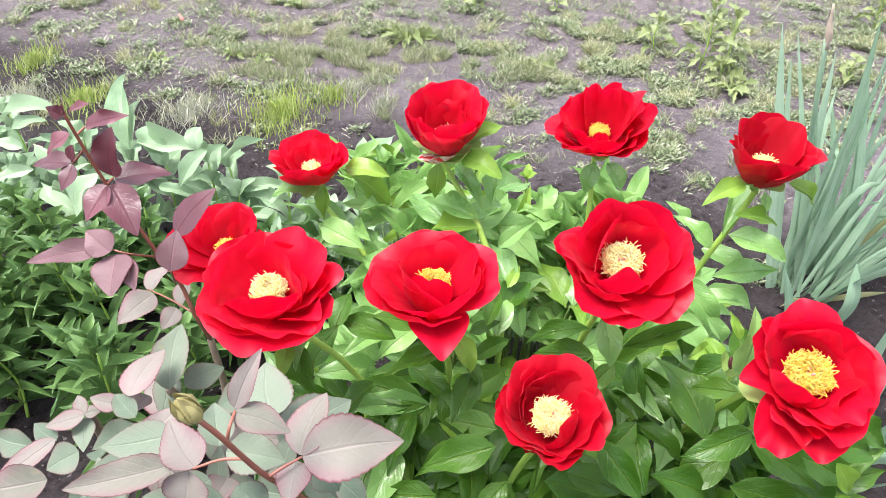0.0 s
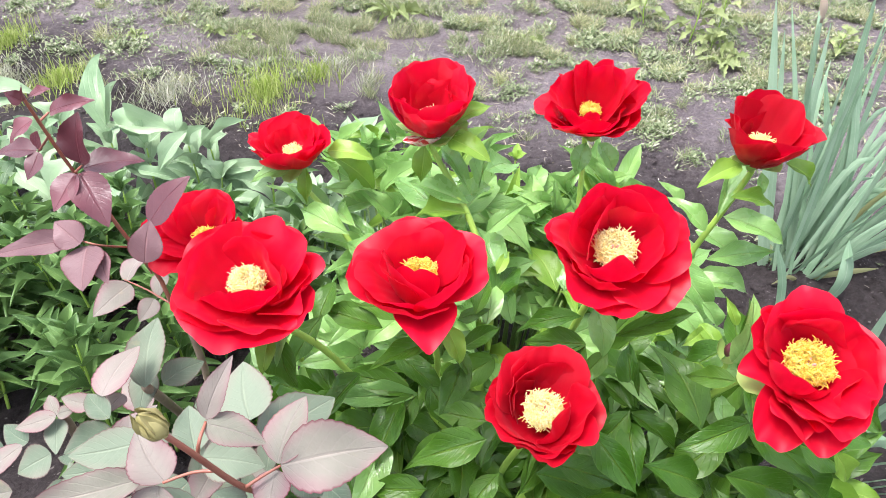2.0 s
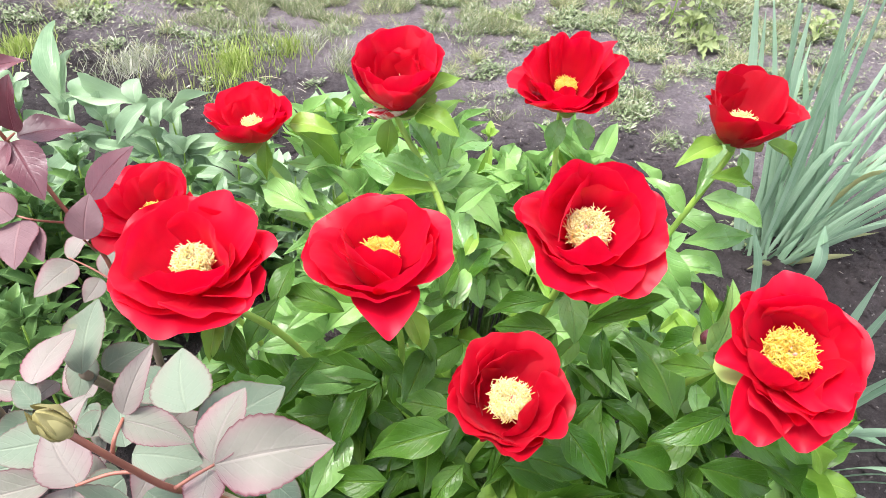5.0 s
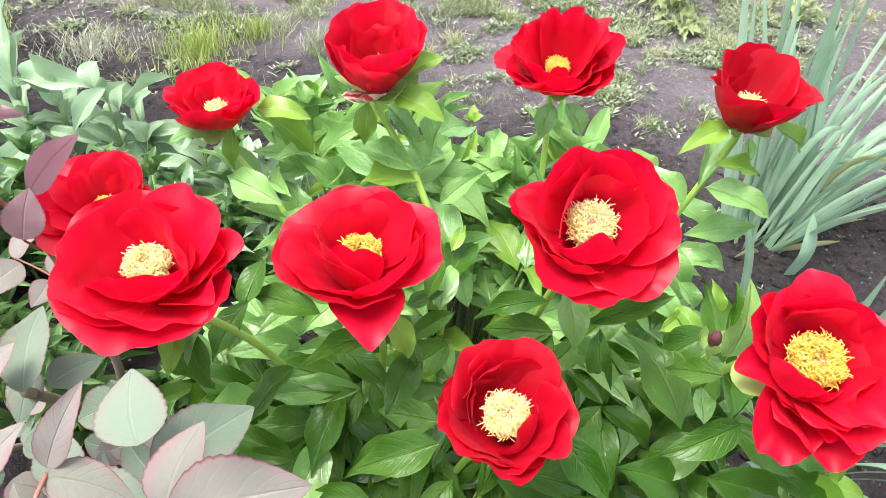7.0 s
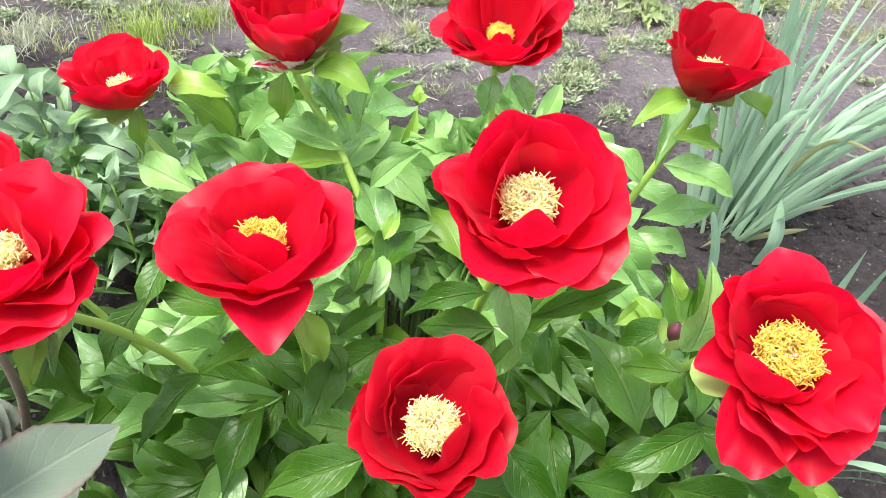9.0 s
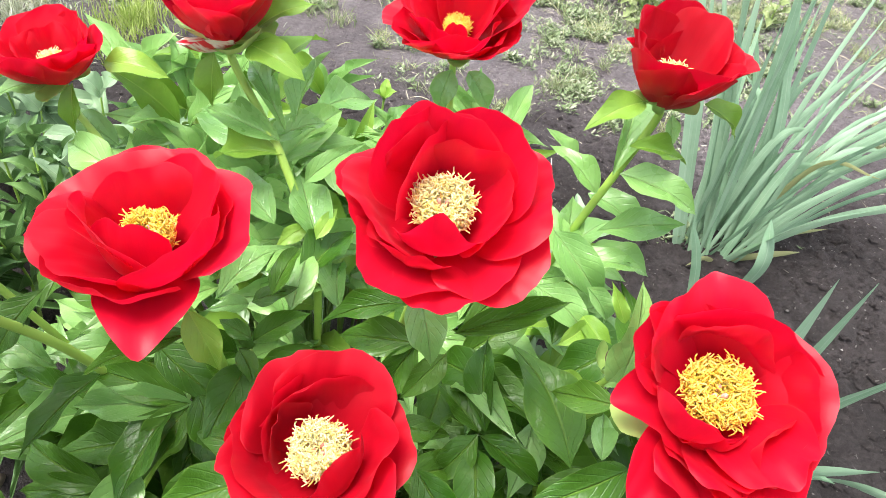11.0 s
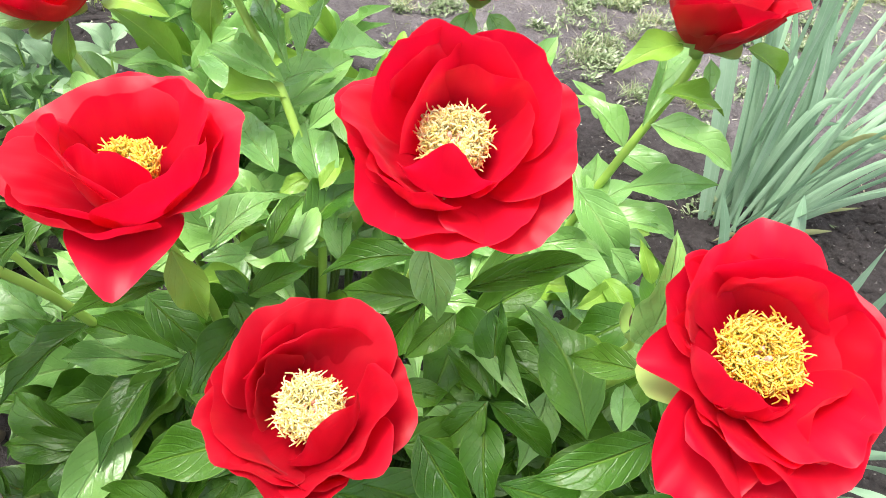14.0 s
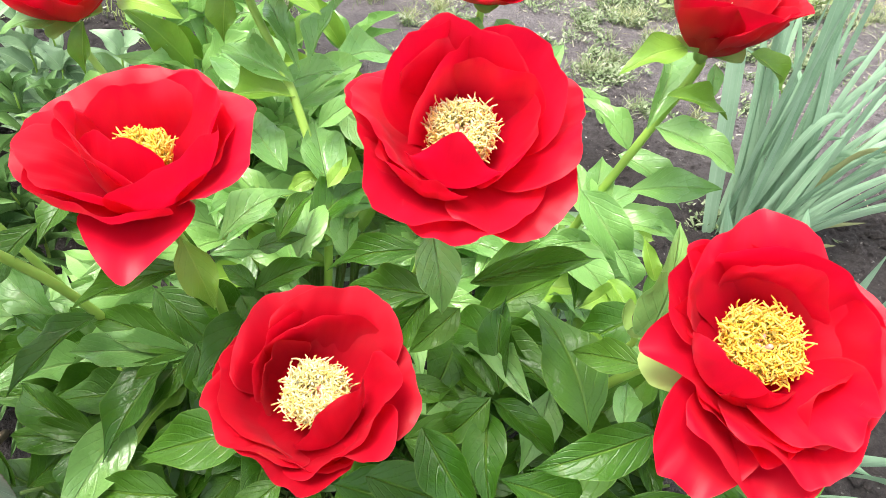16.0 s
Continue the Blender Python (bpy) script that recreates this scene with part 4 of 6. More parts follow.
bush_leaf((0.237, 0.768, 0.560), (0.258, 0.863, 0.580), 0.033)
bush_leaf((0.237, 0.756, 0.510), (0.317, 0.781, 0.510), 0.032)
bush_leaf((0.229, 0.767, 0.540), (0.187, 0.801, 0.560), 0.024)
bush_leaf((0.221, 0.756, 0.470), (0.285, 0.749, 0.480), 0.029)
bush_leaf((0.213, 0.750, 0.480), (0.198, 0.804, 0.500), 0.028)
bush_leaf((0.216, 0.754, 0.480), (0.223, 0.815, 0.500), 0.028)
bush_leaf((0.224, 0.761, 0.450), (0.192, 0.757, 0.440), 0.029)
bush_leaf((-0.030, 0.772, 0.555), (-0.078, 0.845, 0.575), 0.023)
bush_leaf((-0.024, 0.778, 0.560), (-0.012, 0.862, 0.585), 0.023)
bush_leaf((-0.012, 0.752, 0.520), (0.034, 0.782, 0.548), 0.021)
bush_leaf((-0.034, 0.772, 0.545), (-0.112, 0.815, 0.540), 0.030)
bush_leaf((-0.032, 0.768, 0.535), (-0.100, 0.790, 0.505), 0.026, True)
bush_leaf((-0.046, 0.796, 0.590), (-0.014, 0.862, 0.596), 0.024, True)
bush_leaf((-0.036, 0.745, 0.480), (-0.095, 0.815, 0.480), 0.038)
bush_leaf((-0.052, 0.641, 0.490), (-0.011, 0.697, 0.500), 0.030)
bush_leaf((-0.014, 0.650, 0.490), (-0.002, 0.698, 0.500), 0.019)
bush_leaf((0.005, 0.719, 0.490), (0.017, 0.752, 0.500), 0.015, True)
bush_leaf((-0.004, 0.736, 0.490), (-0.021, 0.723, 0.480), 0.018, True)
bush_leaf((-0.007, 0.866, 0.470), (-0.051, 0.870, 0.440), 0.032)
bush_leaf((-0.009, 0.852, 0.460), (-0.043, 0.881, 0.460), 0.032)
bush_leaf((0.029, 0.744, 0.430), (0.003, 0.734, 0.420), 0.033)
bush_leaf((0.028, 0.703, 0.430), (0.021, 0.764, 0.430), 0.028)
bush_leaf((-0.006, 0.712, 0.420), (-0.005, 0.769, 0.420), 0.029)
bush_leaf((-0.213, 0.894, 0.500), (-0.235, 0.963, 0.440), 0.034)
bush_leaf((-0.180, 0.791, 0.470), (-0.254, 0.834, 0.470), 0.041)
bush_leaf((-0.186, 0.798, 0.450), (-0.136, 0.766, 0.440), 0.044)
bush_leaf((-0.171, 0.628, 0.490), (-0.190, 0.600, 0.460), 0.033)
bush_leaf((-0.174, 0.691, 0.480), (-0.184, 0.635, 0.460), 0.032)
bush_leaf((-0.143, 0.668, 0.470), (-0.106, 0.677, 0.450), 0.039)
bush_leaf((-0.115, 0.657, 0.450), (-0.175, 0.664, 0.460), 0.039)
bush_leaf((-0.184, 0.533, 0.560), (-0.166, 0.521, 0.500), 0.031)
bush_leaf((-0.189, 0.532, 0.560), (-0.190, 0.512, 0.540), 0.020, True)
bush_leaf((-0.096, 0.624, 0.450), (-0.035, 0.596, 0.420), 0.031)
bush_leaf((-0.083, 0.605, 0.400), (-0.099, 0.535, 0.380), 0.043)
bush_leaf((-0.081, 0.610, 0.400), (-0.148, 0.646, 0.380), 0.046)
bush_leaf((-0.098, 0.564, 0.380), (-0.112, 0.511, 0.360), 0.042)
bush_leaf((-0.054, 0.591, 0.440), (-0.026, 0.567, 0.420), 0.045)
bush_leaf((0.007, 0.722, 0.480), (-0.019, 0.779, 0.500), 0.040)
bush_leaf((0.003, 0.682, 0.480), (0.030, 0.770, 0.460), 0.037)
bush_leaf((-0.001, 0.655, 0.470), (0.001, 0.720, 0.480), 0.032)
bush_leaf((-0.035, 0.890, 0.500), (0.018, 0.993, 0.460), 0.048)
bush_leaf((-0.038, 0.836, 0.500), (0.052, 0.856, 0.470), 0.040)
bush_leaf((-0.015, 0.827, 0.500), (0.047, 0.796, 0.460), 0.039)
bush_leaf((-0.048, 0.797, 0.500), (-0.006, 0.910, 0.500), 0.044)
bush_leaf((-0.072, 0.817, 0.500), (-0.141, 0.878, 0.500), 0.044)
bush_leaf((-0.080, 0.822, 0.500), (-0.097, 0.890, 0.520), 0.041)
bush_leaf((-0.052, 0.845, 0.540), (-0.037, 0.894, 0.550), 0.029, True)
bush_leaf((-0.054, 0.804, 0.520), (-0.011, 0.850, 0.520), 0.032)
bush_leaf((0.004, 0.848, 0.470), (0.076, 0.921, 0.460), 0.038)
bush_leaf((0.037, 0.936, 0.450), (0.056, 1.000, 0.460), 0.037)
bush_leaf((0.237, 0.823, 0.500), (0.286, 0.800, 0.480), 0.038)
bush_leaf((0.226, 0.870, 0.500), (0.205, 0.876, 0.520), 0.036)
bush_leaf((0.202, 0.762, 0.500), (0.246, 0.734, 0.460), 0.040)
bush_leaf((0.236, 0.772, 0.470), (0.291, 0.767, 0.460), 0.034)
bush_leaf((0.187, 0.712, 0.480), (0.230, 0.695, 0.450), 0.038)
bush_leaf((0.171, 0.618, 0.450), (0.119, 0.670, 0.420), 0.044)
bush_leaf((0.251, 0.652, 0.480), (0.198, 0.632, 0.440), 0.036)
bush_leaf((0.256, 0.565, 0.460), (0.304, 0.542, 0.440), 0.038)
bush_leaf((0.319, 0.534, 0.480), (0.344, 0.535, 0.440), 0.026, True)
bush_leaf((0.164, 0.540, 0.420), (0.225, 0.550, 0.380), 0.046)
bush_leaf((0.240, 0.539, 0.420), (0.295, 0.542, 0.400), 0.045)
bush_leaf((0.058, 0.517, 0.420), (0.131, 0.530, 0.380), 0.040)
bush_leaf((0.107, 0.542, 0.460), (0.137, 0.513, 0.440), 0.043)
bush_leaf((0.010, 0.528, 0.450), (-0.038, 0.518, 0.430), 0.047)
bush_leaf((0.009, 0.548, 0.450), (-0.038, 0.560, 0.440), 0.031)
bush_leaf((0.025, 0.526, 0.400), (0.006, 0.504, 0.380), 0.034)
bush_leaf((0.302, 0.574, 0.440), (0.371, 0.576, 0.400), 0.043)
bush_leaf((0.338, 0.602, 0.420), (0.408, 0.621, 0.400), 0.036)
bush_leaf((0.302, 0.569, 0.400), (0.354, 0.567, 0.360), 0.047)
bush_leaf((0.254, 0.582, 0.420), (0.215, 0.562, 0.380), 0.044)
bush_leaf((0.386, 0.647, 0.420), (0.437, 0.648, 0.380), 0.037)

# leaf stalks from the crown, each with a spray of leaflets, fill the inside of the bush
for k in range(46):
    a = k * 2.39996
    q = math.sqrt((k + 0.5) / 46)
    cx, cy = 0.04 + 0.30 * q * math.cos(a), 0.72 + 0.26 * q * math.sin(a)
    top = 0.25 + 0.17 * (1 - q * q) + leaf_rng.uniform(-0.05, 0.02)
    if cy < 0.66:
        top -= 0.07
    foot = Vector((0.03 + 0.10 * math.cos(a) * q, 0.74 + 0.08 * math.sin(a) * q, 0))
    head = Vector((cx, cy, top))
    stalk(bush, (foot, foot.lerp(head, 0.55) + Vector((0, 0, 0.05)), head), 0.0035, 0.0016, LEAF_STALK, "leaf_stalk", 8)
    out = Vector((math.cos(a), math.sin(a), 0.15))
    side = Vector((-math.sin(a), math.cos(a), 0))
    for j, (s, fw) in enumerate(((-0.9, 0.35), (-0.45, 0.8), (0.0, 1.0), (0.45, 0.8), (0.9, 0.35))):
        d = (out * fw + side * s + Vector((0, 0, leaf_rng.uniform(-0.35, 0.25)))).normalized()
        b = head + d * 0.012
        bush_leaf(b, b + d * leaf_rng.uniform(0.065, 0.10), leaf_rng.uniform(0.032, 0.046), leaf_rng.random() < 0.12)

# upright young sprays at the back of the bush
for k in range(30):
    b = Vector((leaf_rng.uniform(-0.24, 0.22), leaf_rng.uniform(0.84, 1.02), leaf_rng.uniform(0.36, 0.47)))
    stalk(bush, ((0.03 + 0.4 * b.x, 0.78, 0), (0.6 * b.x, 0.82, 0.2), b), 0.003, 0.0014, LEAF_STALK, "leaf_stalk", 8)
    for j in range(4):
        d = Vector((leaf_rng.uniform(-0.9, 0.9), leaf_rng.uniform(-0.7, 0.4), leaf_rng.uniform(0.1, 1.0))).normalized()
        bush_leaf(b + d * 0.006, b + d * leaf_rng.uniform(0.065, 0.105), leaf_rng.uniform(0.024, 0.036), leaf_rng.random() < 0.25)

# sprays in the heart of the bush, under the open flowers
for k in range(34):
    b = Vector((leaf_rng.uniform(-0.16, 0.24), leaf_rng.uniform(0.58, 0.86), leaf_rng.uniform(0.25, 0.34)))
    b.z += 0.45 * max(0.0, b.y - 0.64)
    stalk(bush, ((0.03 + 0.3 * b.x, 0.74, 0), (0.6 * b.x, 0.72, 0.2), b), 0.003, 0.0014, LEAF_STALK, "leaf_stalk", 8)
    turn = leaf_rng.uniform(0, 6.28)
    for j in range(5):
        a = turn + (j - 2) * 0.62
        d = Vector((math.cos(a), math.sin(a), leaf_rng.uniform(-0.25, 0.45))).normalized()
        bush_leaf(b + d * 0.006, b + d * leaf_rng.uniform(0.06, 0.095) * (1.1 if j == 2 else 0.9), leaf_rng.uniform(0.026, 0.038), leaf_rng.random() < 0.1)

# paler sprays that stand up at the back, between the taller stems
for k in range(30):
    b = Vector((leaf_rng.uniform(-0.16, 0.10), leaf_rng.uniform(0.74, 0.97), leaf_rng.uniform(0.36, 0.45)))
    stalk(bush, ((0.03 + 0.3 * b.x, 0.78, 0), (0.6 * b.x, 0.80, 0.2), b), 0.003, 0.0014, LEAF_STALK, "leaf_stalk", 8)
    turn = leaf_rng.uniform(0, 6.28)
    for j in range(4):
        a = turn + (j - 1.5) * 0.8
        d = Vector((math.cos(a), math.sin(a), leaf_rng.uniform(-0.1, 0.6))).normalized()
        bush_leaf(b + d * 0.006, b + d * leaf_rng.uniform(0.06, 0.10), leaf_rng.uniform(0.024, 0.034), leaf_rng.random() < 0.15)

# low outer leaves on the sides of the bush
for k in range(26):
    b = Vector((leaf_rng.uniform(0.20, 0.44), leaf_rng.uniform(0.47, 0.80), leaf_rng.uniform(0.22, 0.40))) if k < 18 else Vector((leaf_rng.uniform(-0.22, 0.2), leaf_rng.uniform(0.46, 0.54), leaf_rng.uniform(0.22, 0.34)))
    stalk(bush, ((0.05 + 0.3 * b.x, 0.70, 0), (0.6 * b.x, 0.66, 0.16), b), 0.003, 0.0014, LEAF_STALK, "leaf_stalk", 8)
    for j in range(5):
        d = Vector((leaf_rng.uniform(-0.6, 1.0), leaf_rng.uniform(-1.0, 0.5), leaf_rng.uniform(-0.3, 0.4))).normalized()
        bush_leaf(b + d * 0.006, b + d * leaf_rng.uniform(0.07, 0.105), leaf_rng.uniform(0.03, 0.042), leaf_rng.random() < 0.1)

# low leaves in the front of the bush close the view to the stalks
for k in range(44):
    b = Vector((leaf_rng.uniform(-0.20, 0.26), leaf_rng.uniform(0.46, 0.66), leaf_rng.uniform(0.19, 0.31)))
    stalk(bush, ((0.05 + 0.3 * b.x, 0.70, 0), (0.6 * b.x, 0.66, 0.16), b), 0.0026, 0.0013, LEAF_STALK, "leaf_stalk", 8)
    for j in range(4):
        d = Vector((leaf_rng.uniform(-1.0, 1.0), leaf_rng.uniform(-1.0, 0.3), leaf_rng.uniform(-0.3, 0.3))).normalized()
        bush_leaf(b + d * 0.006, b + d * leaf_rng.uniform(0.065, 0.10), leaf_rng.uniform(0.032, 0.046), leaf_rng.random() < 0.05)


# ---- rose bush ----
rose = thing("rose_bush", (-0.22, 0.50, 0.0), "rose bush with matt grey-green and burgundy young leaves", "plant")
rose_rng = random.Random(8)


def rose_leaf(base, tip, width, material):
    leaf(rose, base, tip, width, ROSE_MESH[rose_rng.randrange(6)], material, (rose_rng.uniform(-0.2, 0.2), -0.5, 0.85), rose_rng.uniform(-12, 12), flip=rose_rng.uniform(0.7, 1.3))


# older leaves fill the lower part of the bush
for k in range(60):
    b = Vector((rose_rng.uniform(-0.41, -0.17), rose_rng.uniform(0.30, 0.56), rose_rng.uniform(0.38, 0.56)))
    if b.y < 0.40 and b.x < -0.30:
        b.x += 0.12
    if b.y > 0.44:
        b.x = max(b.x, -0.34)
        b.z = min(b.z, 0.43) - 0.02
    d = Vector((rose_rng.uniform(-1, 1), rose_rng.uniform(-1, 0.6), rose_rng.uniform(-0.2, 0.5))).normalized()
    rose_leaf(b, b + d * rose_rng.uniform(0.035, 0.055), rose_rng.uniform(0.024, 0.034), ROSE_GREEN if k % 3 else ROSE_GREY)
rose_leaf((-0.111, 0.345, 0.655), (-0.052, 0.365, 0.657), 0.040, ROSE_GREY)
rose_leaf((-0.113, 0.346, 0.655), (-0.105, 0.384, 0.670), 0.029, ROSE_GREY)
rose_leaf((-0.115, 0.345, 0.650), (-0.115, 0.321, 0.640), 0.025, ROSE_GREY)
rose_leaf((-0.139, 0.329, 0.710), (-0.108, 0.328, 0.700), 0.018, ROSE_GREY)
rose_leaf((-0.140, 0.332, 0.710), (-0.127, 0.350, 0.740), 0.014, ROSE_GREY)
rose_leaf((-0.152, 0.398, 0.620), (-0.169, 0.439, 0.630), 0.039, ROSE_GREEN)
rose_leaf((-0.162, 0.315, 0.675), (-0.183, 0.334, 0.690), 0.025, ROSE_GREY)
rose_leaf((-0.174, 0.315, 0.675), (-0.237, 0.299, 0.660), 0.021, ROSE_GREY)
rose_leaf((-0.167, 0.315, 0.670), (-0.167, 0.303, 0.650), 0.028, ROSE_GREY)
rose_leaf((-0.208, 0.366, 0.630), (-0.256, 0.356, 0.620), 0.027, ROSE_GREEN)
rose_leaf((-0.177, 0.372, 0.610), (-0.138, 0.378, 0.600), 0.031, ROSE_GREEN)
rose_leaf((-0.183, 0.376, 0.610), (-0.197, 0.404, 0.620), 0.025, ROSE_GREEN)
rose_leaf((-0.304, 0.454, 0.550), (-0.299, 0.511, 0.550), 0.035, ROSE_GREY)
rose_leaf((-0.292, 0.490, 0.520), (-0.312, 0.565, 0.530), 0.035, ROSE_GREEN)
rose_leaf((-0.290, 0.512, 0.500), (-0.273, 0.559, 0.480), 0.029, ROSE_GREEN)
rose_leaf((-0.351, 0.451, 0.520), (-0.385, 0.441, 0.510), 0.018, ROSE_GREY)
rose_leaf((-0.351, 0.452, 0.520), (-0.369, 0.471, 0.520), 0.013, ROSE_GREY)
rose_leaf((-0.351, 0.452, 0.520), (-0.339, 0.459, 0.520), 0.012, ROSE_GREY)
rose_leaf((-0.357, 0.455, 0.510), (-0.345, 0.428, 0.500), 0.021, ROSE_GREEN)
rose_leaf((-0.349, 0.428, 0.500), (-0.373, 0.413, 0.490), 0.029, ROSE_GREEN)
rose_leaf((-0.320, 0.460, 0.530), (-0.350, 0.463, 0.530), 0.017, ROSE_GREY)
rose_leaf((-0.374, 0.436, 0.500), (-0.404, 0.450, 0.500), 0.020, ROSE_GREEN)
rose_leaf((-0.318, 0.384, 0.580), (-0.349, 0.346, 0.570), 0.018, ROSE_GREY)
rose_leaf((-0.290, 0.339, 0.600), (-0.342, 0.336, 0.580), 0.029, ROSE_GREY)
rose_leaf((-0.294, 0.441, 0.540), (-0.324, 0.462, 0.540), 0.019, ROSE_GREEN)
rose_leaf((-0.300, 0.473, 0.530), (-0.308, 0.450, 0.530), 0.019, ROSE_GREY)
rose_leaf((-0.405, 0.440, 0.480), (-0.464, 0.459, 0.460), 0.026, ROSE_GREEN)
rose_leaf((-0.303, 0.392, 0.520), (-0.330, 0.378, 0.500), 0.027, ROSE_GREEN)
rose_leaf((-0.172, 0.366, 0.580), (-0.150, 0.356, 0.560), 0.028, ROSE_GREEN)
rose_leaf((-0.115, 0.375, 0.600), (-0.100, 0.373, 0.580), 0.024, ROSE_GREEN)
rose_leaf((-0.182, 0.364, 0.560), (-0.254, 0.371, 0.540), 0.029, ROSE_GREEN)
rose_leaf((-0.312, 0.526, 0.500), (-0.307, 0.488, 0.480), 0.027, ROSE_GREEN)
rose_leaf((-0.107, 0.395, 0.560), (-0.085, 0.388, 0.540), 0.021, ROSE_GREEN)
rose_leaf((-0.152, 0.402, 0.586), (-0.113, 0.463, 0.570), 0.042, ROSE_GREEN)
rose_leaf((-0.192, 0.452, 0.580), (-0.222, 0.447, 0.560), 0.027, ROSE_GREEN)
rose_leaf((-0.255, 0.392, 0.560), (-0.298, 0.382, 0.550), 0.026, ROSE_GREEN)
rose_leaf((-0.306, 0.425, 0.520), (-0.318, 0.453, 0.520), 0.022, ROSE_GREEN)
rose_leaf((-0.397, 0.648, 0.640), (-0.391, 0.658, 0.690), 0.040, ROSE_RED)
rose_leaf((-0.396, 0.647, 0.635), (-0.350, 0.677, 0.630), 0.033, ROSE_RED)
rose_leaf((-0.396, 0.639, 0.635), (-0.360, 0.607, 0.600), 0.036, ROSE_RED)
rose_leaf((-0.399, 0.638, 0.635), (-0.412, 0.609, 0.610), 0.029, ROSE_RED)
rose_leaf((-0.401, 0.636, 0.700), (-0.356, 0.638, 0.715), 0.018, ROSE_RED)
rose_leaf((-0.394, 0.600, 0.730), (-0.402, 0.594, 0.740), 0.013, ROSE_RED)
rose_leaf((-0.386, 0.595, 0.735), (-0.381, 0.590, 0.750), 0.010, ROSE_RED)
rose_leaf((-0.385, 0.597, 0.735), (-0.356, 0.588, 0.750), 0.012, ROSE_RED)
rose_leaf((-0.450, 0.663, 0.640), (-0.498, 0.668, 0.630), 0.023, ROSE_RED)
rose_leaf((-0.447, 0.661, 0.640), (-0.454, 0.641, 0.620), 0.020, ROSE_RED)
rose_leaf((-0.450, 0.665, 0.640), (-0.445, 0.667, 0.660), 0.019, ROSE_RED)
rose_leaf((-0.421, 0.637, 0.690), (-0.444, 0.627, 0.670), 0.019, ROSE_RED)
rose_leaf((-0.393, 0.601, 0.585), (-0.473, 0.584, 0.570), 0.025, ROSE_MAUVE)
rose_leaf((-0.387, 0.596, 0.585), (-0.414, 0.607, 0.600), 0.031, ROSE_MAUVE)
rose_leaf((-0.384, 0.600, 0.580), (-0.374, 0.559, 0.560), 0.043, ROSE_MAUVE)
rose_leaf((-0.372, 0.594, 0.580), (-0.355, 0.572, 0.560), 0.022, ROSE_MAUVE)
rose_leaf((-0.423, 0.689, 0.450), (-0.414, 0.731, 0.460), 0.032, ROSE_GREY)
rose_leaf((-0.416, 0.685, 0.450), (-0.440, 0.638, 0.440), 0.040, ROSE_GREY)
rose_leaf((-0.379, 0.666, 0.450), (-0.386, 0.638, 0.440), 0.026, ROSE_GREY)
rose_leaf((-0.385, 0.700, 0.460), (-0.375, 0.667, 0.450), 0.024, ROSE_GREY)
rose_leaf((-0.320, 0.584, 0.580), (-0.320, 0.610, 0.610), 0.031, ROSE_MAUVE)
rose_leaf((-0.326, 0.617, 0.600), (-0.289, 0.644, 0.640), 0.032, ROSE_RED)
stalk(rose, ((-0.132, 0.406, 0.500), (-0.131, 0.368, 0.580), (-0.130, 0.332, 0.650), (-0.136, 0.318, 0.690), (-0.140, 0.310, 0.715), (-0.147, 0.307, 0.730)), 0.0020, 0.0015, STEM_RED, n=16)
ROSE_BUD = ((-0.147, 0.307, 0.730), (-0.154, 0.303, 0.750))
stalk(rose, ((-0.128, 0.332, 0.650), (-0.120, 0.338, 0.653), (-0.111, 0.345, 0.655)), 0.0011, 0.0008, STEM_RED, 'petiole')
stalk(rose, ((-0.136, 0.325, 0.675), (-0.150, 0.322, 0.675), (-0.163, 0.314, 0.675)), 0.0011, 0.0008, STEM_RED, 'petiole')
stalk(rose, ((-0.140, 0.316, 0.700), (-0.138, 0.319, 0.710), (-0.139, 0.330, 0.710)), 0.0011, 0.0008, STEM_RED, 'petiole')
stalk(rose, ((-0.348, 0.670, 0.400), (-0.348, 0.650, 0.460), (-0.360, 0.656, 0.500), (-0.377, 0.647, 0.560), (-0.397, 0.649, 0.610), (-0.401, 0.638, 0.640), (-0.395, 0.610, 0.710), (-0.390, 0.598, 0.735)), 0.0028, 0.0014, STEM_RED, n=20)
stalk(rose, ((-0.395, 0.634, 0.640), (-0.395, 0.645, 0.640)), 0.0013, 0.0009, STEM_RED, 'petiole', 6)
stalk(rose, ((-0.405, 0.631, 0.680), (-0.448, 0.663, 0.640)), 0.0013, 0.0009, STEM_RED, 'petiole', 6)
stalk(rose, ((-0.373, 0.649, 0.540), (-0.371, 0.602, 0.580), (-0.392, 0.601, 0.585)), 0.0013, 0.0009, STEM_RED, 'petiole', 6)
stalk(rose, ((-0.348, 0.650, 0.460), (-0.390, 0.674, 0.455), (-0.427, 0.692, 0.450)), 0.0013, 0.0009, STEM_RED, 'petiole', 6)
stalk(rose, ((-0.401, 0.619, 0.700), (-0.402, 0.636, 0.700)), 0.0013, 0.0009, STEM_RED, 'petiole', 6)
stalk(rose, ((-0.365, 0.655, 0.500), (-0.320, 0.584, 0.580)), 0.0013, 0.0009, STEM_RED, 'petiole', 6)
stalk(rose, ((-0.352, 0.656, 0.450), (-0.375, 0.681, 0.460)), 0.0013, 0.0009, STEM_RED, 'petiole', 6)
stalk(rose, ((-0.348, 0.670, 0.400), (-0.344, 0.668, 0.300), (-0.407, 0.722, 0.150), (-0.468, 0.784, 0.000)), 0.0042, 0.0060, STEM_BROWN, 'cane', 14)
stalk(rose, ((-0.132, 0.406, 0.500), (-0.179, 0.463, 0.400), (-0.292, 0.590, 0.200), (-0.401, 0.738, 0.000)), 0.0042, 0.0060, STEM_BROWN, 'cane', 14)
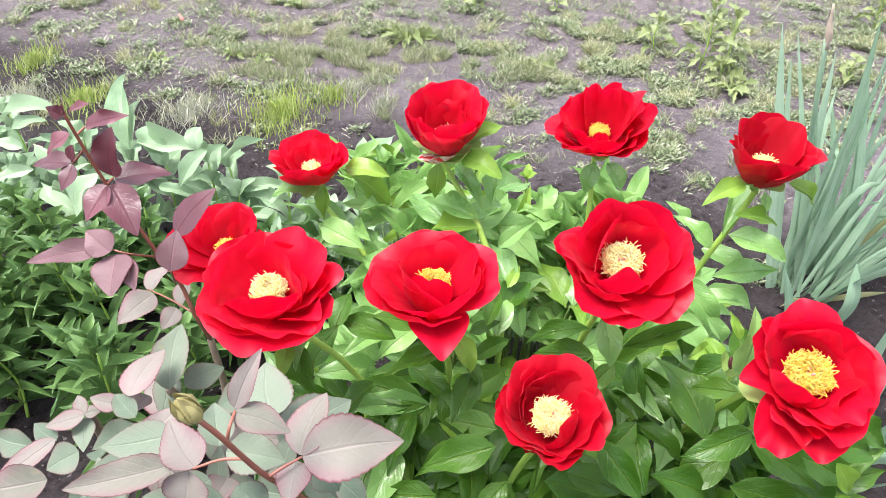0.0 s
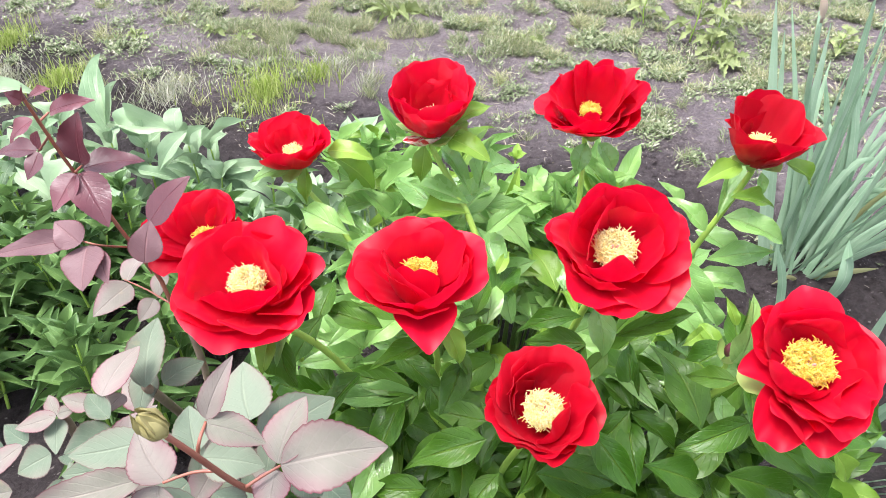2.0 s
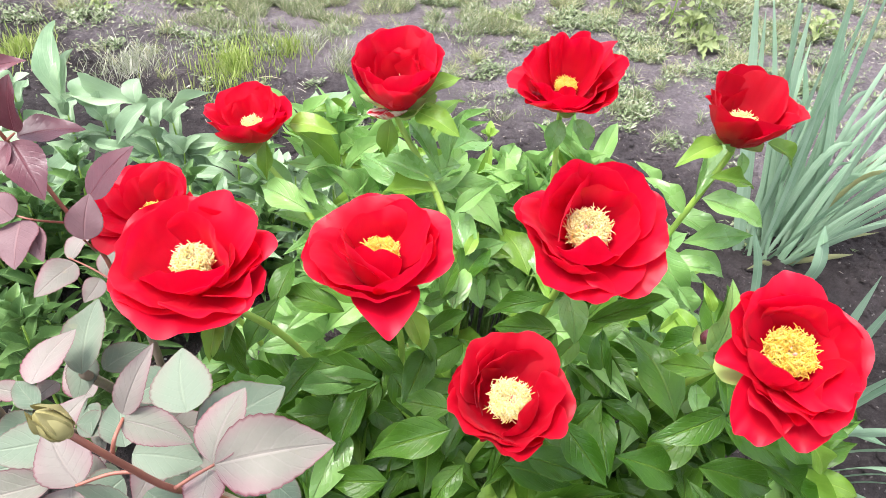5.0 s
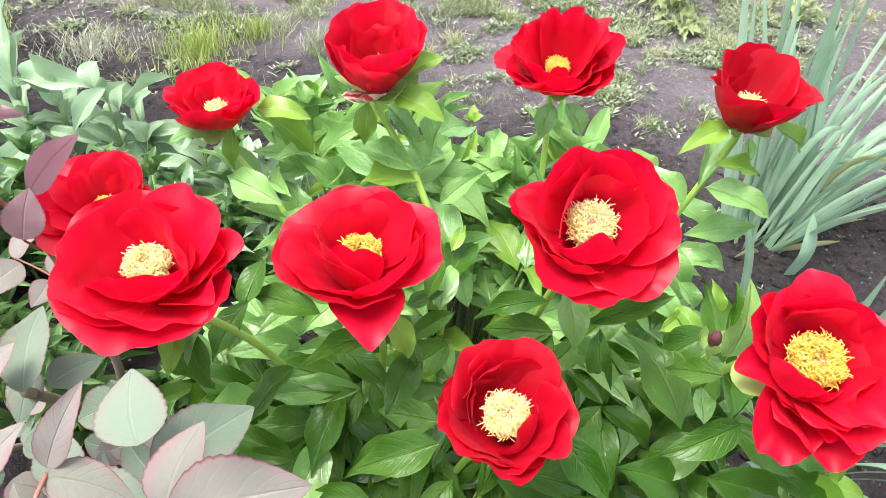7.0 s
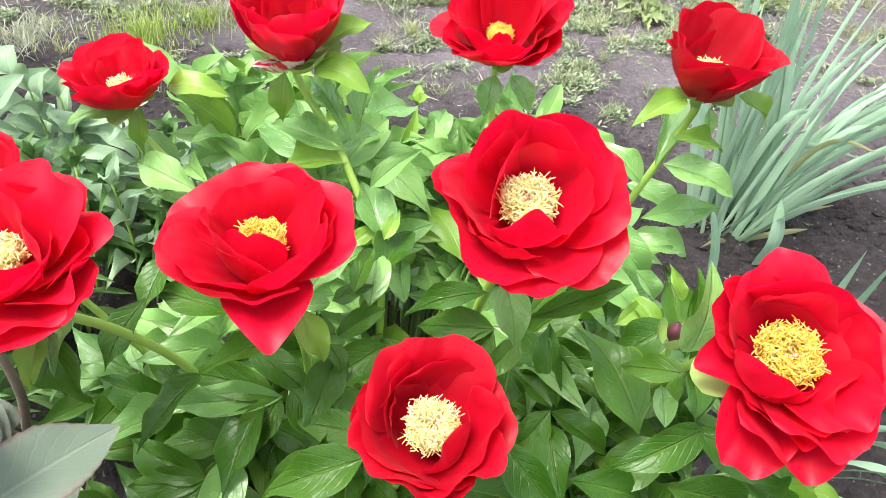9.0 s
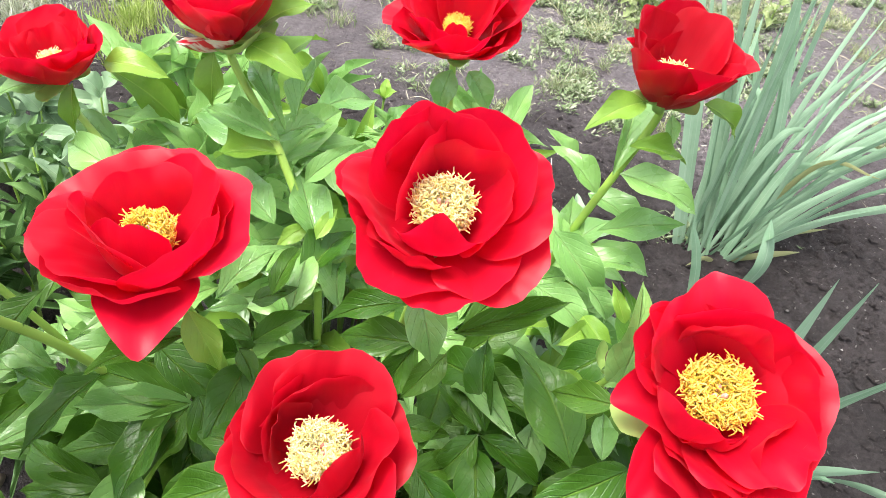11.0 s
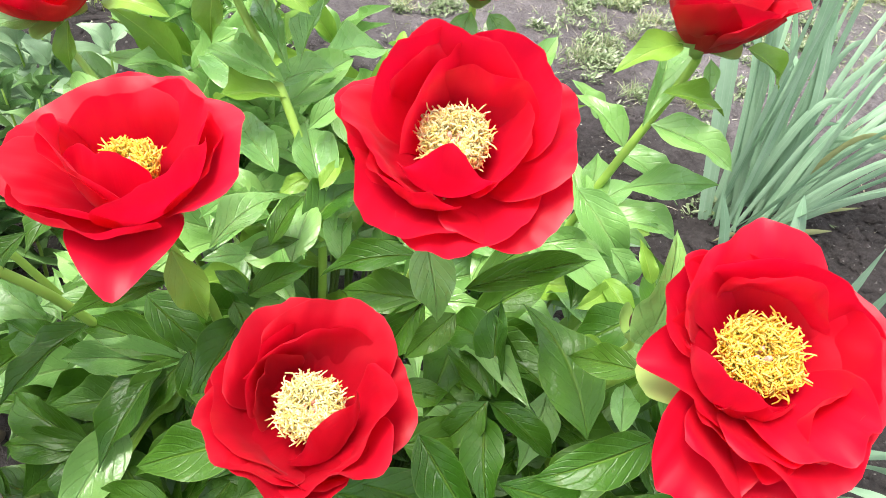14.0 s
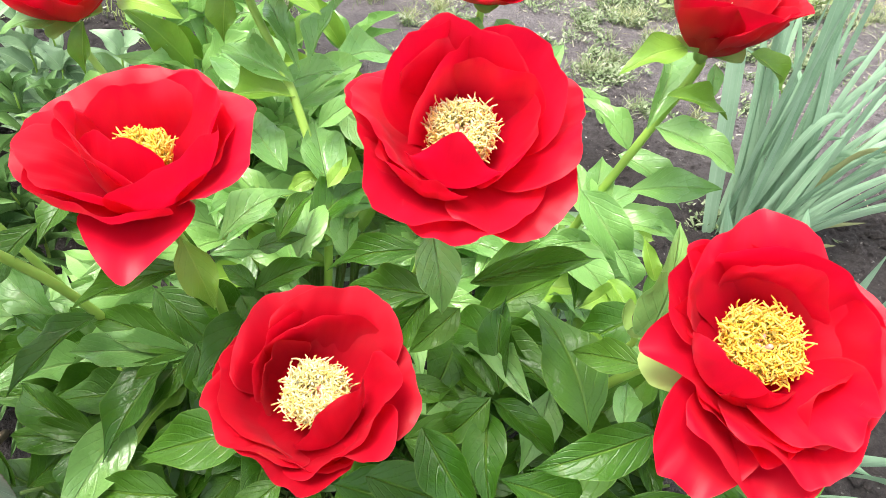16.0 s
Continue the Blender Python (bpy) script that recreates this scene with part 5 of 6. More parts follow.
stalk(rose, ((-0.353, 0.459, 0.510), (-0.373, 0.491, 0.420), (-0.460, 0.635, 0.200), (-0.534, 0.773, 0.000)), 0.0042, 0.0060, STEM_BROWN, 'cane', 14)
stalk(rose, ((-0.297, 0.498, 0.510), (-0.332, 0.565, 0.400), (-0.399, 0.683, 0.200), (-0.478, 0.794, 0.000)), 0.0042, 0.0060, STEM_BROWN, 'cane', 14)


def rose_bud(base, tip):
    """A closed bud: a green, pointed egg with sepals and a pink tip."""
    base, tip = Vector(base), Vector(tip)
    ax = (tip - base).normalized()
    n = 0.019
    x = ax.cross(Vector((0, 0, 1))).normalized()
    y = ax.cross(x)
    bm = bmesh.new()
    rows = []
    for j in range(11):
        v = j / 10
        r = 0.0056 * (math.sin(math.pi * min(1, v * 0.98 + 0.02) ** 0.7) ** 0.75) + 0.0006
        rows.append([base + ax * (n * v) + r * (math.cos(a * 0.6283) * x + math.sin(a * 0.6283) * y) for a in range(11)])
    sheet(bm, rows)
    bud = part("flower_bud", bm, BUD, rose, "closed green rose bud with a pink tip")
    for k in range(5):
        a = k * 1.2566
        o = (math.cos(a) * x + math.sin(a) * y)
        leaf(rose, base + o * 0.0038, base + ax * n * 1.12 + o * 0.0025, 0.0062, LANCE_MESH[k], BUD, o, name="sepal", flip=0.5)
    bm = bmesh.new()
    tube(bm, bend((base + ax * n * 0.86, base + ax * n * 1.05, base + ax * n * 1.22 + x * 0.001), 5), 0.0026, 0.0007, 8)
    part("bud_tip", bm, PISTIL, bud, "pink folded tip of the bud")
    return bud


rose_bud(*ROSE_BUD)


# ---- irises ----
def blade(parent, points, width, material, seed, name="blade", face=(0.25, -1, 0.1)):
    """A sword leaf along a line: a flat, slightly keeled blade that narrows to its tip."""
    rng = random.Random(seed)
    line = bend(points, 18)
    f = Vector(face)
    rows = []
    for j, p in enumerate(line):
        v = j / 18
        t = (line[min(j + 1, 18)] - line[max(j - 1, 0)]).normalized()
        s = t.cross(f).normalized()
        nrm = s.cross(t)
        w = 0.5 * width * (0.75 + 0.25 * min(1, v * 5)) * (1 - max(0.0, (v - 0.45) / 0.55) ** 2.2) + 0.0004
        twist = rng.uniform(-0.02, 0.02)
        rows.append([p + s * (w * u) + nrm * (0.16 * w * (1 - u * u) + twist * w * u) for u in (-1, -0.55, 0, 0.55, 1)])
    bm = bmesh.new()
    sheet(bm, rows)
    return part(name, bm, material, parent)


def iris_clump(at, label, blades, seed, lean, height, spread):
    rng = random.Random(seed)
    ob = thing("iris_clump", at, label, "plant", "irises in the bed")
    at = Vector(at)
    for k in range(blades):
        # fans of blades: the middle ones upright, the outer ones arching to the sides
        a = rng.uniform(0, 6.28)
        q = math.sqrt(rng.random())
        base = at + Vector((spread * q * math.cos(a), spread * 0.8 * q * math.sin(a), 0.0))
        base.z = soil_height(base.x, base.y) - 0.004
        h = height * rng.uniform(0.55, 1.10)
        side = min(0.82, max(-0.22, lean + rng.gauss(0, 0.33) + 0.25 * q * math.cos(a)))
        deep = rng.gauss(-0.05, 0.22)
        tip = base + Vector((side * h, deep * h, h * math.sqrt(max(0.12, 1 - 0.72 * side * side))))
        mid = base.lerp(tip, 0.5) + Vector((-0.10 * side * h, -0.03 * deep * h, 0.045 * h * (1 + abs(side))))
        if rng.random() < 0.22:
            tip.z -= 0.30 * h
            mid.z += 0.04 * h
        blade(ob, (base, mid, tip), rng.uniform(0.007, 0.017), IRIS_OLD if rng.random() < 0.03 else IRIS_LEAF, seed * 100 + k, face=(rng.uniform(-0.8, 0.8), -1, rng.uniform(0, 0.5)))
    return ob


iris = iris_clump((0.685, 1.41, 0.0), "clump of grey-green bearded iris blades, fanned out", 52, 5, 0.34, 0.58, 0.070)
for k, (b, m, t, w) in enumerate((
        ((0.60, 1.40, 0), (0.53, 1.42, 0.30), (0.461, 1.45, 0.582), 0.022), ((0.61, 1.40, 0), (0.55, 1.42, 0.27), (0.496, 1.45, 0.52), 0.016),
        ((0.66, 1.40, 0), (0.60, 1.42, 0.28), (0.572, 1.45, 0.537), 0.022), ((0.70, 1.40, 0), (0.69, 1.42, 0.27), (0.637, 1.45, 0.526), 0.022),
        ((0.71, 1.40, 0), (0.70, 1.41, 0.25), (0.637, 1.45, 0.498), 0.020))):
    blade(iris, (b, m, t), w, IRIS_LEAF, 900 + k)
blade(iris, ((0.715, 1.30, 0.0), (0.722, 1.295, 0.07), (0.710, 1.32, 0.15)), 0.034, IRIS_LEAF, 910)
blade(iris, ((0.69, 1.36, 0.01), (0.76, 1.36, 0.035), (0.84, 1.39, 0.03)), 0.016, IRIS_OLD, 911)
blade(iris, ((0.70, 1.37, 0.01), (0.79, 1.40, 0.055), (0.90, 1.44, 0.06)), 0.012, IRIS_OLD, 912)
blade(iris, ((0.66, 1.35, 0.01), (0.63, 1.33, 0.03), (0.60, 1.32, 0.015)), 0.010, IRIS_OLD, 913)
stalk(iris, ((0.66, 1.41, 0), (0.59, 1.42, 0.3), (0.553, 1.40, 0.44), (0.527, 1.40, 0.575)), 0.0060, 0.0042, IRIS_LEAF, "flower_stalk", 14)
bm = bmesh.new()
tube(bm, bend(((0.531, 1.40, 0.555), (0.528, 1.40, 0.58), (0.523, 1.40, 0.605), (0.518, 1.40, 0.635)), 8), 0.0045, 0.002, 8)
for v in bm.verts:
    c = Vector((0.526, 1.40, 0.590))
    v.co += (v.co - Vector((c.x - 0.10 * (v.co.z - 0.59), 1.40, v.co.z))) * 0.9 * math.exp(-((v.co.z - 0.585) / 0.018) ** 2)
part("spathe", bm, PAPER, iris, "dry papery spathe on the spent bud")

pale_blade_rng = random.Random(55)
young = thing("iris_clump", (0.55, 0.86, 0.0), "few arching iris blades at the bed's edge", "plant", "irises in the bed")
for k, (b, m, t, w) in enumerate((
        ((0.52, 0.84, 0), (0.47, 0.78, 0.28), (0.443, 0.74, 0.506), 0.026), ((0.54, 0.84, 0), (0.50, 0.79, 0.28), (0.485, 0.75, 0.50), 0.022),
        ((0.52, 0.83, 0), (0.45, 0.68, 0.30), (0.515, 0.65, 0.37), 0.024), ((0.54, 0.83, 0), (0.46, 0.72, 0.28), (0.52, 0.68, 0.30), 0.022),
        ((0.55, 0.86, 0), (0.55, 0.80, 0.24), (0.56, 0.74, 0.40), 0.024), ((0.56, 0.88, 0), (0.60, 0.82, 0.25), (0.64, 0.78, 0.40), 0.024),
        ((0.53, 0.85, 0), (0.44, 0.74, 0.24), (0.40, 0.66, 0.33), 0.022), ((0.57, 0.86, 0), (0.62, 0.78, 0.16), (0.70, 0.72, 0.2), 0.022),
        ((0.53, 0.82, 0), (0.50, 0.70, 0.16), (0.50, 0.62, 0.22), 0.022), ((0.56, 0.83, 0), (0.58, 0.72, 0.2), (0.60, 0.62, 0.26), 0.022))):
    blade(young, (b, m, t), w, IRIS_LEAF, 950 + k)
for k in range(12):
    s = pale_blade_rng.uniform(-0.10, 0.16)
    blade(young, ((0.50 + 0.3 * s, 0.80, 0), (0.48 + s, 0.70, pale_blade_rng.uniform(0.12, 0.22)), (0.50 + 1.8 * s, pale_blade_rng.uniform(0.52, 0.66), pale_blade_rng.uniform(0.18, 0.34))), 0.018, IRIS_LEAF, 980 + k)
single = thing("iris_clump", (0.545, 1.10, 0.0), "single pale upright iris blade", "plant", "irises in the bed")
blade(single, ((0.545, 1.10, 0), (0.510, 1.10, 0.187), (0.472, 1.10, 0.284)), 0.016, IRIS_LEAF, 970)


# ---- pale-leaved perennials ----
def perennial(name, at, height, pairs, length, width, mesh, material, label, seed, group, lean=(0, 0), whorl=2, fall=0.2):
    """An upright leafy stem with leaves in pairs or whorls."""
    rng = random.Random(seed)
    at = Vector((at[0], at[1], soil_height(*at) - 0.003))
    ob = thing(name, at, label, "plant", group)
    top = at + Vector((lean[0], lean[1], height))
    line = bend((at, at.lerp(top, 0.5) + Vector((rng.uniform(-1, 1), rng.uniform(-1, 1), 0)) * 0.012, top), 20)
    stalk(ob, (line[0], line[10], line[20]), 0.0032, 0.0015, STEM_GREEN)
    for j in range(pairs):
        v = 0.22 + 0.78 * j / max(1, pairs - 1)
        p = line[min(20, int(20 * v))]
        for s in range(whorl):
            a = j * 1.57 + s * 6.283 / whorl + rng.uniform(-0.3, 0.3)
            up = 0.25 + 0.9 * v ** 3 - fall * rng.random()
            d = Vector((math.cos(a), math.sin(a), up)).normalized()
            n = length * rng.uniform(0.7, 1.1) * (1 - 0.45 * v ** 4)
            leaf(ob, p, p + d * n, width * rng.uniform(0.8, 1.15), mesh[rng.randrange(len(mesh))], material, (rng.uniform(-0.3, 0.3), -0.3, 0.95), flip=rng.uniform(0.8, 1.6))
    return ob


pale = thing("broad_leaf_perennial", (-0.72, 1.40, 0.0), "pale green broad-leaved perennial before bloom", "plant", "pale-leaved perennials")
pale_rng = random.Random(15)


def pale_leaf(base, tip, width):
    leaf(pale, base, tip, width, LANCE_MESH[pale_rng.randrange(5)], PALE_LEAF, (pale_rng.uniform(-0.3, 0.3), -0.5, 0.8), pale_rng.uniform(-15, 15), flip=pale_rng.uniform(0.8, 1.5))

pale_leaf((-0.809, 1.302, 0.270), (-0.880, 1.461, 0.360), 0.054)
pale_leaf((-0.800, 1.304, 0.270), (-0.822, 1.403, 0.330), 0.031)
pale_leaf((-0.636, 1.271, 0.300), (-0.811, 1.317, 0.270), 0.044)
pale_leaf((-0.717, 1.270, 0.280), (-0.769, 1.331, 0.320), 0.051)
pale_leaf((-0.621, 1.273, 0.300), (-0.666, 1.219, 0.240), 0.039)
pale_leaf((-0.639, 1.270, 0.300), (-0.649, 1.314, 0.330), 0.039)
pale_leaf((-0.607, 1.277, 0.260), (-0.521, 1.364, 0.290), 0.015)
pale_leaf((-0.987, 1.372, 0.300), (-1.128, 1.341, 0.280), 0.042)
pale_leaf((-0.999, 1.332, 0.300), (-1.091, 1.308, 0.260), 0.032)
pale_leaf((-0.598, 1.287, 0.300), (-0.602, 1.268, 0.260), 0.025)
pale_leaf((-0.840, 1.269, 0.220), (-0.821, 1.103, 0.180), 0.046)
pale_leaf((-0.759, 1.248, 0.200), (-0.771, 1.060, 0.150), 0.046)
pale_leaf((-0.579, 1.292, 0.200), (-0.466, 1.324, 0.200), 0.031)
pale_leaf((-0.547, 1.231, 0.180), (-0.443, 1.236, 0.160), 0.030)
pale_leaf((-0.728, 1.244, 0.220), (-0.636, 1.248, 0.200), 0.026)
pale_leaf((-1.035, 1.278, 0.260), (-1.095, 1.278, 0.270), 0.029)
pale_leaf((-0.263, 1.200, 0.300), (-0.299, 1.284, 0.360), 0.028)
pale_leaf((-0.254, 1.201, 0.300), (-0.238, 1.305, 0.360), 0.037)
pale_leaf((-0.262, 1.212, 0.280), (-0.215, 1.272, 0.300), 0.037)
pale_leaf((-0.258, 1.223, 0.260), (-0.191, 1.225, 0.240), 0.040)
pale_leaf((-0.280, 1.219, 0.260), (-0.330, 1.190, 0.240), 0.033)
pale_leaf((-0.247, 1.283, 0.250), (-0.331, 1.342, 0.260), 0.033)
pale_leaf((-1.013, 1.261, 0.220), (-1.092, 1.233, 0.200), 0.029)

for k in range(22):
    x = -1.25 + 0.049 * k + pale_rng.uniform(-0.03, 0.03)
    y = 1.32 + 0.10 * pale_rng.random() - 0.25 * max(0, x + 0.7) + pale_rng.uniform(-0.14, 0.06)
    perennial("broad_leaf_perennial", (x, y), pale_rng.uniform(0.12, 0.27), 5, 0.130, 0.036, LANCE_MESH, PALE_LEAF, "pale green broad-leaved perennial before bloom", 300 + k, "pale-leaved perennials")
for k in range(20):
    x, y = pale_rng.uniform(-0.45, 0.32), pale_rng.uniform(1.0, 1.2)
    perennial("broad_leaf_perennial", (x, y), pale_rng.uniform(0.16, 0.32), 6, 0.10, 0.024, LANCE_MESH, PALE_LEAF, "pale green broad-leaved perennial before bloom", 400 + k, "pale-leaved perennials")
perennial("yellow_green_shoot", (0.02, 1.06), 0.42, 6, 0.06, 0.016, LANCE_MESH, PEONY_YOUNG, "fresh yellow-green leafy shoot", 450, "", whorl=3)

# ---- dark perennials with narrow leaves ----
nar_rng = random.Random(31)
for k in range(56):
    x, y = nar_rng.uniform(-1.15, -0.36), nar_rng.uniform(0.74, 1.22)
    perennial("narrow_leaf_perennial", (x, y), nar_rng.uniform(0.12, 0.26), 5, 0.105, 0.017, LANCE_MESH, NARROW_LEAF, "dark green narrow-leaved perennial in the bed", 500 + k, "narrow-leaved perennials", whorl=4, lean=(nar_rng.uniform(-0.03, 0.03), nar_rng.uniform(-0.03, 0.03)))


# ---- weeds ----
weed_rng = random.Random(77)
BLADES = {"grass": ([], []), "dry": ([], []), "bright": ([], []), "herb": ([], []), "grey": ([], [])}


def strip(store, base, tip, w, sag):
    """A narrow blade of four pieces."""
    verts, faces = store
    d = tip - base
    s = d.cross(Vector((weed_rng.uniform(-1, 1), weed_rng.uniform(-1, 1), 0.3)))
    s = s.normalized() if s.length > 1e-6 else Vector((1, 0, 0))
    o = len(verts)
    for j in range(4):
        v = j / 4
        p = base + d * v + Vector((0, 0, sag * 4 * v * (1 - v)))
        verts += [tuple(p - s * w * (1 - 0.5 * v)), tuple(p + s * w * (1 - 0.5 * v))]
    verts.append(tuple(tip))
    for j in range(3):
        faces.append((o + 2 * j, o + 2 * j + 1, o + 2 * j + 3, o + 2 * j + 2))
    faces.append((o + 6, o + 7, o + 8))


def small_leaf(store, base, d, n, w):
    """A small oval leaf, folded along its middle."""
    verts, faces = store
    s = d.cross(Vector((0, 0, 1)))
    s = s.normalized() if s.length > 1e-6 else Vector((1, 0, 0))
    up = s.cross(d)
    o = len(verts)
    verts += [tuple(base), tuple(base + d * n * 0.4 + s * w + up * w * 0.3), tuple(base + d * n * 0.8 + s * w * 0.7 + up * w * 0.2), tuple(base + d * n),
              tuple(base + d * n * 0.8 - s * w * 0.7 + up * w * 0.2), tuple(base + d * n * 0.4 - s * w + up * w * 0.3), tuple(base + d * n * 0.55)]
    faces.extend([(o, o + 1, o + 6), (o + 1, o + 2, o + 6), (o + 2, o + 3, o + 6), (o + 3, o + 4, o + 6), (o + 4, o + 5, o + 6), (o + 5, o, o + 6)])


def patch(kind, x, y, rx, ry):
    area = rx * ry
    store = BLADES[kind]
    n = int({"grass": 22000, "dry": 17000, "bright": 22000, "herb": 6800, "grey": 24000}[kind] * area * 3.14) + 6
    for _ in range(n):
        a, q = weed_rng.uniform(0, 6.28), abs(weed_rng.gauss(0, 0.95 if kind == "herb" else 0.75))
        px, py = x + rx * q * math.cos(a), y + ry * q * math.sin(a)
        if noise.noise((px * 9, py * 9, 4.0)) < -0.05 and kind in ("grass", "dry", "herb"):
            continue
        base = Vector((px, py, soil_height(px, py) - 0.002))
        if kind == "herb":
            m, r = weed_rng.randint(4, 9), weed_rng.uniform(0.5, 1.2)
            for j in range(m):
                b = weed_rng.uniform(0, 6.28)
                d = Vector((math.cos(b), math.sin(b), weed_rng.uniform(0.1, 0.9))).normalized()
                h = base + Vector((weed_rng.uniform(-1, 1) * 0.012, weed_rng.uniform(-1, 1) * 0.012, weed_rng.uniform(0, 0.018)))
                small_leaf(store, h, d, 0.0120 * r * weed_rng.uniform(0.5, 1.8), 0.0026 * r * weed_rng.uniform(0.6, 1.5))
        else:
            h = {"grass": 0.042, "dry": 0.045, "bright": 0.050, "grey": 0.045}[kind] * weed_rng.uniform(0.5, 1.25)
            lean = {"grass": 1.1, "dry": 1.6, "bright": 0.5, "grey": 0.9}[kind]
            d = Vector((weed_rng.gauss(0, lean * 0.6), weed_rng.gauss(0, lean * 0.6), 1)).normalized()
            strip(store, base, base + d * h, 0.0011 if kind != "bright" else 0.0014, 0.12 * h)

patch('grass', -0.76, 2.50, 0.311, 0.250)
patch('grass', -0.58, 2.43, 0.121, 0.154)
patch('grass', -0.67, 2.29, 0.077, 0.141)
patch('grass', -0.14, 2.55, 0.188, 0.135)
patch('grass', 0.04, 2.51, 0.144, 0.131)
patch('grass', -0.89, 2.32, 0.117, 0.095)
patch('dry', -0.47, 2.50, 0.124, 0.133)
patch('dry', -0.91, 2.41, 0.121, 0.112)
patch('bright', -0.74, 2.02, 0.088, 0.149)
patch('bright', -1.38, 1.99, 0.063, 0.093)
patch('bright', -1.71, 2.25, 0.057, 0.103)
patch('bright', -0.61, 2.16, 0.055, 0.059)
patch('herb', -1.10, 2.60, 0.117, 0.126)
patch('herb', -1.64, 2.62, 0.129, 0.082)
patch('herb', -1.33, 2.70, 0.077, 0.110)
patch('herb', -1.88, 2.58, 0.085, 0.081)
patch('herb', -2.03, 2.75, 0.134, 0.064)
patch('herb', -1.55, 2.23, 0.086, 0.054)
patch('herb', -1.37, 2.24, 0.086, 0.064)
patch('herb', -1.16, 2.21, 0.066, 0.053)
patch('herb', -0.88, 2.16, 0.055, 0.042)
patch('herb', -1.26, 2.26, 0.034, 0.065)
patch('herb', -1.14, 2.08, 0.054, 0.040)
patch('herb', -0.49, 2.89, 0.162, 0.175)
patch('herb', -0.65, 2.75, 0.134, 0.124)
patch('herb', -0.09, 3.15, 0.124, 0.105)
patch('herb', 0.15, 2.93, 0.140, 0.204)
patch('herb', 0.27, 2.66, 0.129, 0.125)
patch('herb', 0.44, 1.95, 0.087, 0.091)
patch('herb', 0.52, 2.50, 0.123, 0.102)
patch('herb', 0.39, 2.30, 0.076, 0.071)
patch('herb', 0.82, 3.07, 0.097, 0.201)
patch('herb', 1.05, 2.82, 0.101, 0.147)
patch('herb', 1.11, 2.67, 0.086, 0.134)
patch('herb', -0.24, 2.69, 0.065, 0.094)
patch('herb', -0.26, 3.11, 0.123, 0.104)
patch('herb', 0.04, 2.19, 0.055, 0.050)
patch('herb', 0.76, 3.27, 0.128, 0.109)
patch('herb', 0.29, 3.16, 0.125, 0.105)
patch('herb', 1.42, 3.20, 0.100, 0.196)
patch('herb', 1.27, 3.49, 0.163, 0.103)
patch('herb', 0.94, 2.40, 0.118, 0.143)
patch('herb', 0.76, 2.21, 0.111, 0.108)
patch('herb', 0.51, 1.82, 0.040, 0.037)
patch('herb', 0.99, 2.21, 0.111, 0.125)
patch('herb', 0.61, 1.43, 0.040, 0.026)
patch('herb', -0.68, 3.09, 0.147, 0.089)
patch('herb', -1.06, 3.01, 0.096, 0.071)
patch('grey', -1.01, 1.95, 0.082, 0.104)
patch('grey', -1.59, 1.99, 0.084, 0.094)
patch('grey', -0.57, 2.24, 0.057, 0.053)
patch('grey', -0.44, 2.13, 0.036, 0.057)
patch('grass', 0.72, 2.54, 0.070, 0.126)
patch('grass', 0.33, 2.97, 0.094, 0.136)
patch('herb', 0.40, 2.10, 0.064, 0.054)
patch('herb', -0.32, 2.34, 0.058, 0.046)
patch('herb', 0.07, 2.41, 0.120, 0.068)
patch('herb', 0.41, 2.58, 0.084, 0.075)
patch('herb', -1.31, 2.88, 0.069, 0.067)
patch('grass', -0.39, 2.81, 0.136, 0.127)
patch('dry', -0.83, 2.72, 0.221, 0.122)
patch('dry', 0.23, 2.76, 0.134, 0.121)
# the weedy strip behind the flowers
for x, y, rx, ry in ((0.36, 2.63, 0.16, 0.14), (-0.05, 2.52, 0.15, 0.11), (0.09, 2.43, 0.13, 0.09), (0.20, 2.76, 0.19, 0.14), (0.49, 2.36, 0.14, 0.10), (0.51, 2.24, 0.11, 0.09),
                     (0.98, 2.64, 0.16, 0.13), (1.12, 2.74, 0.15, 0.13), (0.24, 2.92, 0.20, 0.14), (-0.19, 2.69, 0.17, 0.13), (0.85, 2.89, 0.19, 0.15), (0.60, 3.05, 0.24, 0.14),
                     (-1.08, 2.60, 0.15, 0.11), (-0.56, 2.84, 0.19, 0.12), (0.78, 2.36, 0.15, 0.11), (1.32, 3.02, 0.18, 0.16)):
    patch("herb", x, y, rx, ry)
    patch("dry", x + 0.05, y + 0.03, 0.7 * rx, 0.7 * ry)
for x, y, rx, ry in ((-0.94, 2.46, 0.18, 0.11), (-0.60, 2.60, 0.19, 0.12), (0.02, 2.50, 0.10, 0.09), (0.72, 2.44, 0.11, 0.09), (-0.28, 2.60, 0.14, 0.10)):
    patch("grass", x, y, rx, ry)

# thin scatter between the patches
def litter(count, seed):
    """Short bits of dry stems and leaves lying about on the soil."""
    rng = random.Random(seed)
    store = ([], [])
    for _ in range(count):
        x, y = rng.uniform(-2.3, 2.3), 1.0 + 3.3 * math.sqrt(rng.random())
        if noise.noise((x * 1.7, y * 1.7, 12.0)) < rng.uniform(-0.7, 0.3):
            continue
        if y + 0.35 * x < 1.7 and rng.random() < 0.6:
            continue
        a, n = rng.uniform(0, 6.28), 0.005 + 0.03 * rng.random() ** 2.5
        p = Vector((x, y, soil_height(x, y) + 0.0025))
        strip(store, p, p + Vector((n * math.cos(a), n * math.sin(a), rng.uniform(-0.1, 0.3) * n)), rng.uniform(0.0005, 0.0014), 0.05 * n)
    me = bpy.data.meshes.new("plant_litter")
    me.from_pydata(store[0], [], store[1])
    me.materials.append(LITTER)
    tagged(new("plant_litter", me), "dry bits of stems and leaves on the soil", "litter", kind="stuff")


